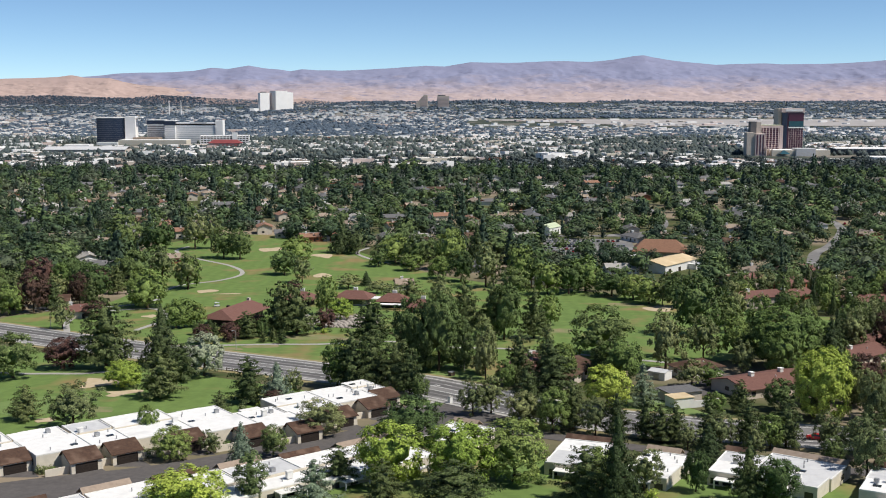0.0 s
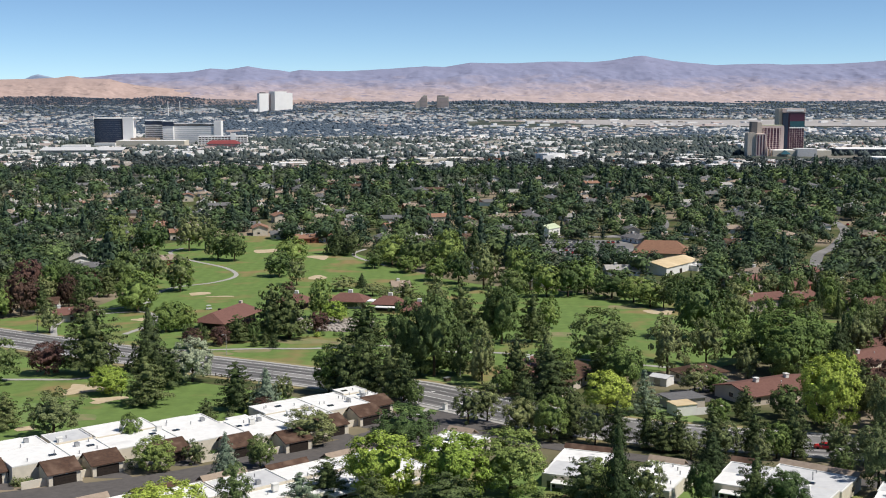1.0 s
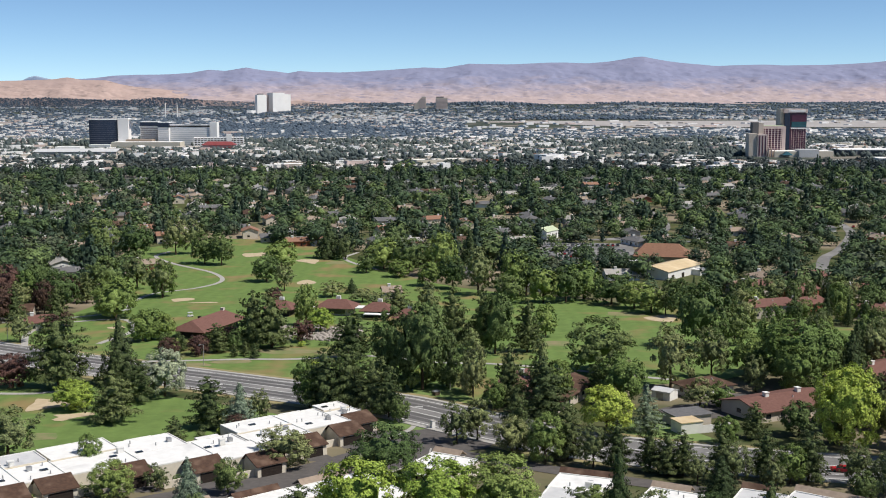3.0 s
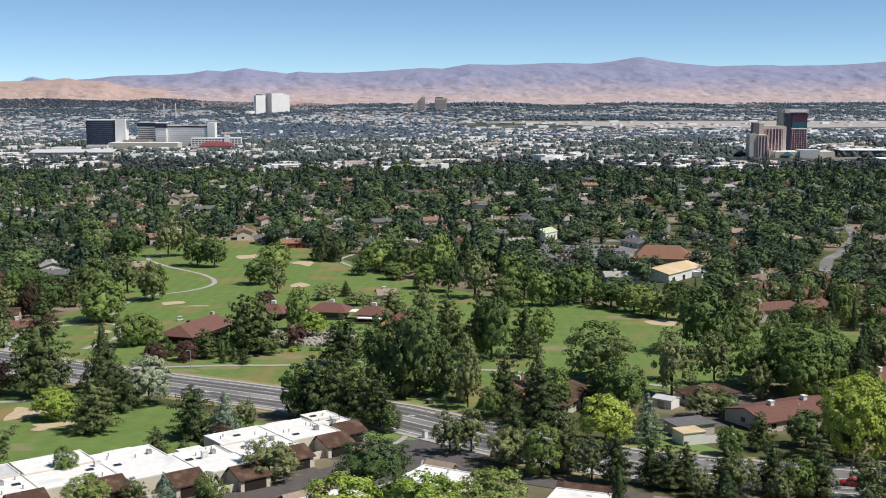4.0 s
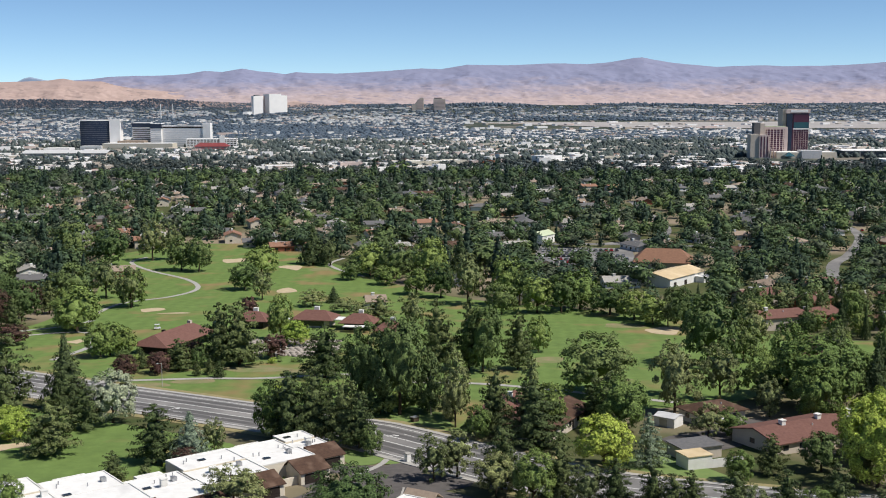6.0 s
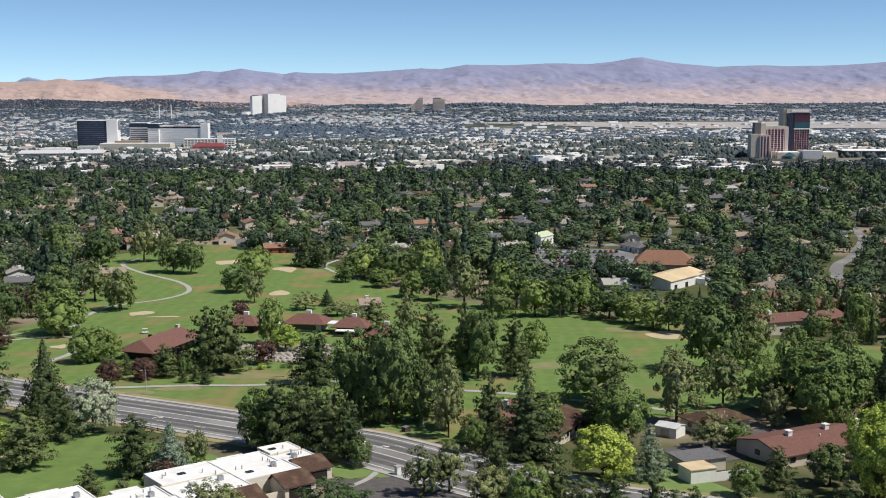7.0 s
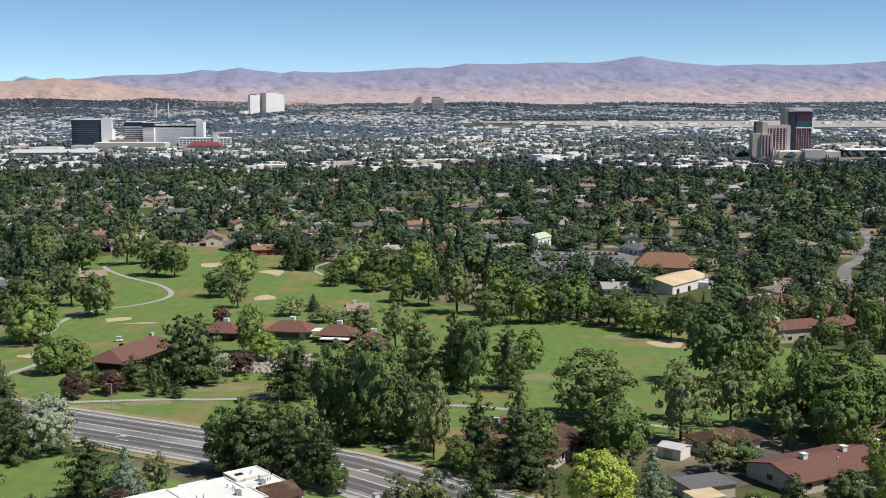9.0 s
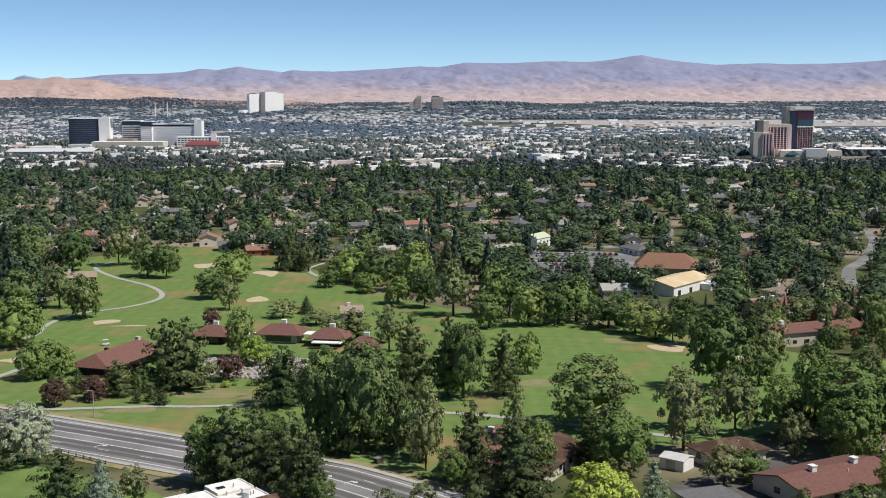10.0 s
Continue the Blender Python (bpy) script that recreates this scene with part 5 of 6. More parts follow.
# ---- woods and neighbourhoods ----
ROAD_CLEAR = ROAD[::2]
HALLS = [(-188, 612, 12), (-196, 640, 14), (98, 585, 17), (116, 604, 17), (134, 622, 13), (123, 645, 24), (127, 703, 22), (93, 742, 36), (78, 804, 12), (-80, 462, 20), (-45, 512, 32), (-14, 494, 12), (-44, 460, 14), (238, 735, 12), (262, 785, 12), (282, 840, 12), (297, 905, 12), (170, 930, 10), (172, 1010, 10), (140, 796, 10), (100, 798, 10), (180, 780, 9), (225, 760, 12)]


STREET_R = smooth_line([(190, 600), (221, 699), (244, 742), (270, 800), (287, 850), (300, 930), (310, 1020)], 9)
HALLS += [(a, b, 7.5) for a, b in STREET_R]
HALLS += [(168, 900, 9), (170, 950, 9), (172, 980, 9), (174, 1040, 9), (175, 1080, 9), (150, 830, 9), (160, 860, 9)]
HALLS += [(116, 590, 19)]
HALLS += [(a + 6, b + 2, 8) for a, b in ((128, 498), (150, 512), (172, 498), (160, 540), (188, 560), (205, 520), (140, 560))]


def free(x, y, pad=0.0):
    if -92 < x < -22 and 412 < y < 452:
        return not (-94 < x < -66 and y > 447)
    if inside(x, y, LAWN) or inside(x, y, SOUTH_LAWN):
        return False
    if any((x - a) ** 2 + (y - b) ** 2 < (19 + pad) ** 2 for a, b in ROAD_CLEAR):
        return False
    return not any((x - a) ** 2 + (y - b) ** 2 < (r + pad) ** 2 for a, b, r in HALLS)


hr = random.Random(21)
PROTO = []
for k, (w, d, rf, wl, st, h) in enumerate([(18, 10, "grey_shingle", "beige", "gable", 2.8), (16, 11, "tan_roof", "white_wall", "hip", 2.8), (20, 11, "grey_shingle", "white_wall", "hip", 3.0), (15, 10, "tile_roof", "stucco", "gable", 4.8),
                                           (19, 12, "brown_shingle", "beige", "gable", 2.8), (17, 10, "tan_roof", "brick", "gable", 3.0), (17, 12, "pale_shingle", "white_wall", "gable", 2.9)]):
    PROTO.append(ranch(pose(-330 + 24 * k, 905 + 6 * k, gz(905 + 6 * k), 0, 0, 10 * k), w, d, M[rf], M[wl], st, h, 2.2, "suburban house with %s roof among the trees" % rf.split("_")[0], "suburban houses", 1, k))
SPOTS = []
y = 590.0
while y < 1330:
    half = 0.40 * y + 40
    x = -half + hr.uniform(0, 20)
    while x < half:
        px, py = x + hr.uniform(-5, 5), y + hr.uniform(-6, 6)
        if free(px, py, 8) and hr.random() < (0.74 if y > 760 else 0.45) and not any((px - a) ** 2 + (py - b) ** 2 < 26 ** 2 for a, b in SPOTS):
            SPOTS.append((px, py))
        x += 33
    y += 36 + (y - 590) * 0.02
for x, y in SPOTS[:290]:
    a = math.degrees(math.atan2(x, y)) * 0 + hr.choice([15, 105, 195, 285]) + hr.uniform(-12, 12)
    c = copy_thing(hr.choice(PROTO[:3] * 2 + PROTO[3:] + PROTO[6:] * 2), pose(x, y, gz(y) + 0.1, 0, 0, a))
    HALLS.append((x, y, 8.0))
    q = pose(0, 0, 0, 0, 0, a) @ Vector((8, 5, 0))
    HALLS.append((x + q.x, y + q.y, 7.5))
    HALLS.append((x + q.x * 0.5, y + q.y * 0.5 - 12, 5.5))


def near_wood(x0, x1, y0, y1, step, kinds, seed, hmin, hmax, group, test=None):
    r = random.Random(seed)
    n = 0
    y = y0
    while y < y1:
        x = x0
        while x < x1:
            px, py = x + r.uniform(-0.45, 0.45) * step, y + r.uniform(-0.45, 0.45) * step
            h = r.uniform(hmin, hmax)
            w = h * r.uniform(0.6, 0.95)
            k = r.choice(kinds)
            if k in ("spruce", "poplar", "blue_spruce"):
                w *= 0.6
            if free(px, py) and abs(px) < 0.42 * py + 25 and not any((px - a) ** 2 + (py - b) ** 2 < (c + w * 0.25) ** 2 for a, b, c in TAKEN) and (test is None or test(px, py)):
                tree(k, px, py, h, w, group, r)
                n += 1
            x += step
        y += step
    return n


MIXED = ["broadleaf", "broadleaf", "dark_broadleaf", "dark_broadleaf", "olive", "pine", "pine", "spruce", "dark_broadleaf", "olive", "plum"]
HOUSE_CLEAR = [(47.4, 345.6, 13), (20.3, 357.2, 11), (91.6, 333.9, 17), (72.6, 339.3, 8), (65.8, 356.3, 7), (82.3, 357.2, 10), (122.2, 348.2, 10), (139.3, 377.5, 10), (70.3, 317.7, 9)]


def clear_of_houses(x, y):
    return not any((x - a) ** 2 + (y - b) ** 2 < c * c for a, b, c in HOUSE_CLEAR) and y > 305 - 0.1 * x


near_wood(97, 240, 300, 470, 10.5, MIXED + ["olive", "broadleaf"], 31, 9, 16, "trees among the brown-roofed houses", clear_of_houses)
near_wood(112, 270, 455, 560, 10, MIXED, 32, 8, 14, "trees among the brown-roofed houses")
near_wood(-290, -146, 440, 562, 10.5, MIXED, 34, 11, 18, "trees beside the fairway")
near_wood(-92, -50, 414, 450, 8.5, ["pine", "pine", "pine", "plum", "dark_broadleaf"], 39, 3.5, 5.5, "trees round the clubhouse")
near_wood(-66, -52, 424, 446, 10, ["pine", "pine", "dark_broadleaf"], 40, 7, 11, "trees round the clubhouse")
near_wood(-20, 60, 353, 370, 12, ["broadleaf", "pine", "olive"], 35, 8, 13, "trees beside the road")
near_wood(-16, 62, 410, 470, 13, ["pine", "olive", "broadleaf", "dark_broadleaf"], 37, 11, 18, "trees in the middle of the course", lambda x, y: x < 44 - (y - 410) * 0.6)


def belt(lo, hi, x0, x1, gap, kinds, seed, hmin, hmax, group):
    """Trees in a belt beside the road."""
    r = random.Random(seed)
    walked = 0.0
    for (ax, ay), (bx, by) in zip(ROAD, ROAD[1:]):
        d = Vector((bx - ax, by - ay, 0))
        walked += d.length
        if not x0 < ax < x1 or walked < gap:
            continue
        walked = 0.0
        d.normalize()
        o = r.uniform(lo, hi)
        h = r.uniform(hmin, hmax)
        x, y = ax - d.y * o, ay + d.x * o
        if all((x - a) ** 2 + (y - b) ** 2 > (c * 0.55 + 1.2) ** 2 for a, b, c in TAKEN):
            tree(r.choice(kinds), x, y, h, h * r.uniform(0.75, 1.0), group, r)


belt(-20, -14.5, 18, 150, 11, ["pine", "pine", "olive", "pine", "broadleaf"], 61, 8, 11.5, "trees along the street")
belt(-26, -21, 60, 150, 12, ["pine", "olive", "broadleaf", "dark_broadleaf"], 62, 6, 9, "trees along the street")
belt(15, 20, 108, 150, 7, ["pine", "olive", "broadleaf", "lime_tree", "pine"], 63, 8, 12, "trees along the street")
belt(22, 30, 112, 150, 10, ["pine", "olive", "broadleaf", "dark_broadleaf"], 64, 9, 14, "trees along the street")


SHRUB = {}
for k in ("broadleaf", "olive", "plum", "lime_tree", "dark_broadleaf"):
    SHRUB[k] = array_mesh("foliage", *crown_arrays(k, 300 + len(k), 420, 0.055), [L[k]])


def shrubs(pts, group, seed):
    r = random.Random(seed)
    for x, y in pts:
        k = r.choice(["broadleaf", "olive", "plum", "lime_tree", "dark_broadleaf"])
        h = r.uniform(1.2, 2.6)
        root = thing("shrub", pose(x, y, gz(y) - h * 0.22, 0, 0, r.uniform(0, 360)) @ Matrix.Diagonal((h * 1.3, h * 1.3, h * 1.1, 1)), "rounded garden shrub by the houses", "shrub", group)
        new("foliage", SHRUB[k]).parent = root


sr = random.Random(77)
pts = []
for a, b, v, d in ROW:
    for k in range(3):
        p = along((-97, 245), U, sr.uniform(a + 0.4, max(a + 0.8, b - 8))) + VB * (v + sr.uniform(1.5, 4.8))
        pts.append((p.x, p.y))
for i in range(22):
    p = along((-97, 245), U, -6 + 5.4 * i) + VB * sr.uniform(24.5, 28)
    pts.append((p.x, p.y))
for i in range(20):
    p = along((2, 284), C_DIR, 6 * i) - Vector((0.463, 0.886, 0)) * sr.uniform(26, 32)
    pts.append((p.x, p.y))
for i in range(24):
    pts.append((-90 + 3.2 * i + sr.uniform(-1, 1), 442 - 0.35 * i + sr.uniform(-3, 3)))
shrubs(pts, "garden shrubs", 5)


def dot_template(seed):
    """A very far crown: an uneven eight-sided mound."""
    g = np.random.default_rng(seed)
    m = 5
    ring = [[0.42 * g.uniform(0.7, 1.15) * math.cos(6.283 * i / m), 0.42 * g.uniform(0.7, 1.15) * math.sin(6.283 * i / m), g.uniform(0.3, 0.6)] for i in range(m)]
    low = [[0.30 * math.cos(6.283 * i / m), 0.30 * math.sin(6.283 * i / m), 0.0] for i in range(m)]
    V = np.array(ring + low + [[g.uniform(-0.1, 0.1), g.uniform(-0.1, 0.1), 1.0]])
    F = [[i, (i + 1) % m, 2 * m, 2 * m] for i in range(m)] + [[m + i, m + (i + 1) % m, (i + 1) % m, i] for i in range(m)]
    return V, np.array(F)


def wood(name, pts, templates, mats, label, mapped=False):
    """pts: x, y, height, width, which template, which material. One joined mesh."""
    V, F, I, base = [], [], [], 0
    for x, y, h, w, k, mi, *foot in pts:
        tv, tf = templates[k]
        a = (x * 12.9 + y * 7.7) % 6.283
        c, s = math.cos(a), math.sin(a)
        q = np.stack([x + w * (tv[:, 0] * c - tv[:, 1] * s), y + w * (tv[:, 0] * s + tv[:, 1] * c), (foot[0] if foot else gz(y)) + h * (tv[:, 2] - 0.06)], 1)
        V.append(q)
        F.append(tf + base)
        I.append(np.full(len(tf), mi))
        base += len(tv)
    V = np.concatenate(V)
    if mapped:
        V = far_xyz(V)
    me = array_mesh(name, V, np.concatenate(F), mats, np.concatenate(I))
    tagged(new(name, me), label, "trees", kind="stuff")


# middle woods between the houses
wr = random.Random(55)
FORMS = ("broadleaf", "dark_broadleaf", "olive", "broadleaf", "spruce", "pine")
MIDT = [crown_arrays(k, 500 + i, 330, 0.062) for i, k in enumerate(FORMS)] + [crown_arrays(k, 520 + i, 110, 0.105) for i, k in enumerate(FORMS)]
pts = []
y = 560.0
while y < 1460:
    half = 0.40 * y + 45
    step = 11.2 + (y - 560) * 0.006
    x = -half
    while x < half:
        px, py = x + wr.uniform(-0.9, 0.9) * step, y + wr.uniform(-0.9, 0.9) * step
        old = noise.noise(Vector((px * 0.012, py * 0.012, 7)))
        if free(px, py) and wr.random() < 0.84 and not any(abs(px - a) < 10 and (px - a) ** 2 + (py - b) ** 2 < (c + 3) ** 2 for a, b, c in TAKEN):
            k = wr.choice([0, 1, 2, 3, 0, 1, 3, 5, 4]) if noise.noise(Vector((px * 0.02, py * 0.02, 0))) > -0.05 else wr.choice([0, 1, 2, 3])
            h = (6.0 + 10 * wr.random() ** 1.5 + 6 * max(0, old)) * (1.5 if k > 3 else 1.0)
            tone = wr.choice([0, 0, 1, 4, 1, 3, 1, 2]) if old < 0.15 else wr.choice([0, 2, 0, 1, 2, 3])
            pts.append((px, py, h, h * (wr.uniform(0.9, 1.35) if k < 4 else wr.uniform(0.5, 0.72)), k + (6 if py > 860 else 0), tone if k < 4 else 4))
        x += step
    y += step
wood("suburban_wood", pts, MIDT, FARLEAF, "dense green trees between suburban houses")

FART = [crown_arrays(FORMS[k], 540 + k, 44, 0.17) for k in range(3)] + [dot_template(44), dot_template(45), dot_template(46)]
pts = []
for k in range(14500):
    y = math.sqrt(wr.uniform(1420 ** 2, 2700 ** 2))
    x = wr.uniform(-1, 1) * (0.42 * y + 40)
    keep = 1.1 - 0.3 * min(1, (y - 1350) / 700) + 0.8 * noise.noise(Vector((x * 0.006, y * 0.003, 4)))
    if wr.random() < keep and not (-760 < x < -370 and 2120 < y < 2330) and not (440 < x < 640 and 1700 < y < 1850) and not (640 < x < 960 and 1960 < y < 2250 and wr.random() < 0.85):
        h = wr.uniform(4, 8.5) if wr.random() < 0.85 else wr.uniform(8, 12)
        pts.append((x, y, h, h * wr.uniform(0.9, 1.5), wr.randrange(3) + (3 if y > 1750 else 0), wr.choice([0, 0, 1, 1, 2])))
wood("city_trees", pts, FART, HAZYCITYLEAF, "scattered haze-greyed trees between city blocks")
VFAR = [dot_template(40 + k) for k in range(4)]
pts = []
for k in range(30000):
    y = 1 / wr.uniform(1 / 12500, 1 / 2600)
    x = wr.uniform(-1, 1) * (0.40 * y + 60)
    keep = 0.62 - 0.8 * noise.noise(Vector((x * 0.0016, y * 0.0007, 2))) + (0.4 if y > 7500 else 0) + (0.15 if x < -0.12 * y else 0)
    if wr.random() < keep and not (x > 0.02 * y and 3300 < y < 4700):
        h = wr.uniform(4, 8) * (1 + y / 26000)
        pts.append((x, y, h, h * wr.uniform(1.3, 2.3) * (1 + y / 12000), wr.randrange(4), wr.randrange(3)))
for k in range(3200):
    y = wr.uniform(11200, 14500)
    x = wr.uniform(-1, 0.95) * 0.40 * y
    up = noise.noise(Vector((x * 0.0011, 3, 5))) + (0.3 if x < -0.1 * y else 0)
    if up > -0.15:
        h = wr.uniform(8, 20) + 55 * up * wr.random() ** 2
        pts.append((x, y, h, wr.uniform(25, 60), wr.randrange(4), wr.randrange(3)))
wood("plain_trees", pts, VFAR, HAZYLEAF, "far haze-blue trees on the valley floor", True)
foot_x, foot_z = zip(*crest(FOOT, 4550))
pts = []
for k in range(15000):
    t = wr.random()
    x = wr.uniform(-1750, 1250)
    thick = noise.noise(Vector((x * 0.006, t * 1.5, 9))) + 0.12 + 0.75 * min(1.0, max(0.0, (-x - 550) / 500))
    if thick > -0.05 and wr.random() < 0.35 + thick:
        h = wr.uniform(1.0, 2.3) * (1.6 if x < -900 else 1.0)
        pts.append((x, 4522 + 28 * t, h, h * wr.uniform(1.6, 3.2), wr.randrange(4), wr.randrange(3), 50 + (float(np.interp(x, foot_x, foot_z)) - 50) * t ** 1.15))
wood("foothill_trees", pts, VFAR, HAZYLEAF, "dark scrub trees tinted with haze on the foot of the hills")


# ---- city ----
def block(m, w, d, h, wall, roof, label, seed):
    r = random.Random(seed)
    t = thing("commercial_building", m, label, "building", "commercial buildings")
    part("wall", Shape().box(0, w, 0, d, -3, h), M[wall], t)
    part("roof", Shape().box(0.4, w - 0.4, 0.4, d - 0.4, h - 0.2, h + 0.1), M[roof], t)
    ring = Shape()
    for x0, x1, y0, y1 in ((0, w, 0, 0.4), (0, w, d - 0.4, d), (0, 0.4, 0.4, d - 0.4), (w - 0.4, w, 0.4, d - 0.4)):
        ring.box(x0, x1, y0, y1, h - 0.1, h + 0.8)
    part("parapet", ring, M[wall], t)
    part("window_band", Shape().box(1.5, w - 1.5, -0.15, 0.05, 0.8, min(3.0, h - 1)), M["glass"], t)
    for k in range(2):
        x, y = r.uniform(3, w - 6), r.uniform(3, d - 5)
        part("rooftop_unit", Shape().box(x, x + 3, y, y + 2.2, h, h + 1.8), M["metal"], t)
    return t


cr = random.Random(91)
BLOCKS = [block(pose(-300 + 90 * k, 1500 + 40 * k, gz(1500 + 40 * k), 0, 0, 8 * k), w, d, h, wl, rf, "low commercial building with %s" % lb, k)
          for k, (w, d, h, wl, rf, lb) in enumerate([(42, 26, 5, "beige", "white_roof", "white flat roof"), (60, 34, 6, "beige", "white_roof", "pale roof"), (30, 20, 8, "pink", "grey_roof", "grey roof"), (80, 30, 7, "stucco", "white_roof", "white roof"),
                                                      (26, 16, 5, "brick", "tan_roof", "tan roof"), (36, 24, 10, "hotel_white", "grey_roof", "three storeys")])]
LOTS = []
for k in range(420):
    y = math.sqrt(cr.uniform(1560 ** 2, 2650 ** 2))
    x = cr.uniform(-1, 1) * (0.41 * y)
    if (-760 < x < -380 and 2180 < y < 2560) or (400 < x < 700 and 1700 < y < 2080) or any((x - a) ** 2 + (y - b) ** 2 < 48 ** 2 for a, b in LOTS):
        continue
    LOTS.append((x, y))
    if len(LOTS) > 170:
        break
    s = cr.uniform(0.3, 0.62)
    copy_thing(cr.choice(BLOCKS), pose(x, y, gz(y), 0, 0, cr.choice([20, 110, 200]) + cr.uniform(-8, 8)) @ Matrix.Diagonal((s, s, cr.uniform(0.5, 0.85), 1)))


def far_blocks():
    mats = [M["white_roof"], M["beige"], M["pink"], M["grey_roof"], M["hotel_white"], M["tile_roof"], M["grey_shingle"]]
    V, F, I, base = [], [], [], 0
    for k in range(19000):
        y = 1 / cr.uniform(1 / 11000, 1 / 1500)
        x = cr.uniform(-1, 1) * (0.40 * y + 50)
        town = noise.noise(Vector((x * 0.0016, y * 0.0007, 2))) if y > 2500 else 0.5 * noise.noise(Vector((x * 0.004, y * 0.003, 2)))
        dens = (0.42 if y > 2500 else 0.20 if y > 1850 else 0.09) - (0.15 if y > 7500 else 0) + 0.9 * town
        if cr.random() > dens or (x > 0.02 * y and 3350 < y < 4650 and cr.random() < 0.8) or (-760 < x < -380 and 2180 < y < 2560) or (400 < x < 700 and 1700 < y < 2080):
            continue
        big = 1 + max(0, y - 2500) / 5000
        w, d, h = (8 + 30 * cr.random() ** 3.0) * big, cr.uniform(7, 15) * big, cr.uniform(3.0, 5.0) * (1.2 if y > 2600 else 1.0) * (1 + 0.2 * (big - 1)) * (1.6 if cr.random() < 0.08 else 1)
        a = radians(cr.choice([28, 32, 36, -56]) + cr.uniform(-8, 8))
        c, s = math.cos(a), math.sin(a)
        z = gz(y)
        lo = [(x + px * c - py * s, y + px * s + py * c) for px, py in ((0, 0), (w, 0), (w, d), (0, d))]
        V += [(*q, z - 2) for q in lo] + [(*q, z + h) for q in lo]
        F += [(base + 4, base + 5, base + 6, base + 7)] + [(base + i, base + (i + 1) % 4, base + 4 + (i + 1) % 4, base + 4 + i) for i in range(4)]
        wall = cr.choice([1, 4, 4, 4, 4, 4, 0, 2])
        I += [cr.choice([0, 4, 4, 0, 0, 3, 1, 5, 6])] + [wall] * 4
        base += 8
    me = array_mesh("distant_city", far_xyz(np.array(V)), np.array(F), mats, I, True)
    tagged(new("distant_city", me), "pale low buildings of the distant city", "buildings", kind="stuff")


far_blocks()


def airfield():
    v, f = [], []
    rows = 30
    for i in range(rows + 1):
        y = 3560 + 900 * i / rows
        left = 0.17 - 0.135 * min(1, i / rows * 1.2)
        for k in range(13):
            v.append(tuple(far_xyz(((left + (0.45 - left) * k / 12) * y, y, gz(y) + 1.2))))
    for i in range(rows):
        for k in range(12):
            a = i * 13 + k
            f.append((a, a + 1, a + 14, a + 13))
    structure("airfield", v, f, M["runway"], "pale concrete airfield on the valley floor")


airfield()


def floors(t, x0, x1, y, z0, z1, n, material, name="window_band", depth=0.5, gap=0.45):
    """Bands of glazing, one a storey, proud of a wall that faces the viewer."""
    s = (z1 - z0) / n
    for k in range(n):
        part(name, Shape().box(x0, x1, y - depth, y + 0.1, z0 + s * k, z0 + s * (k + 1 - gap)), M[material], t)


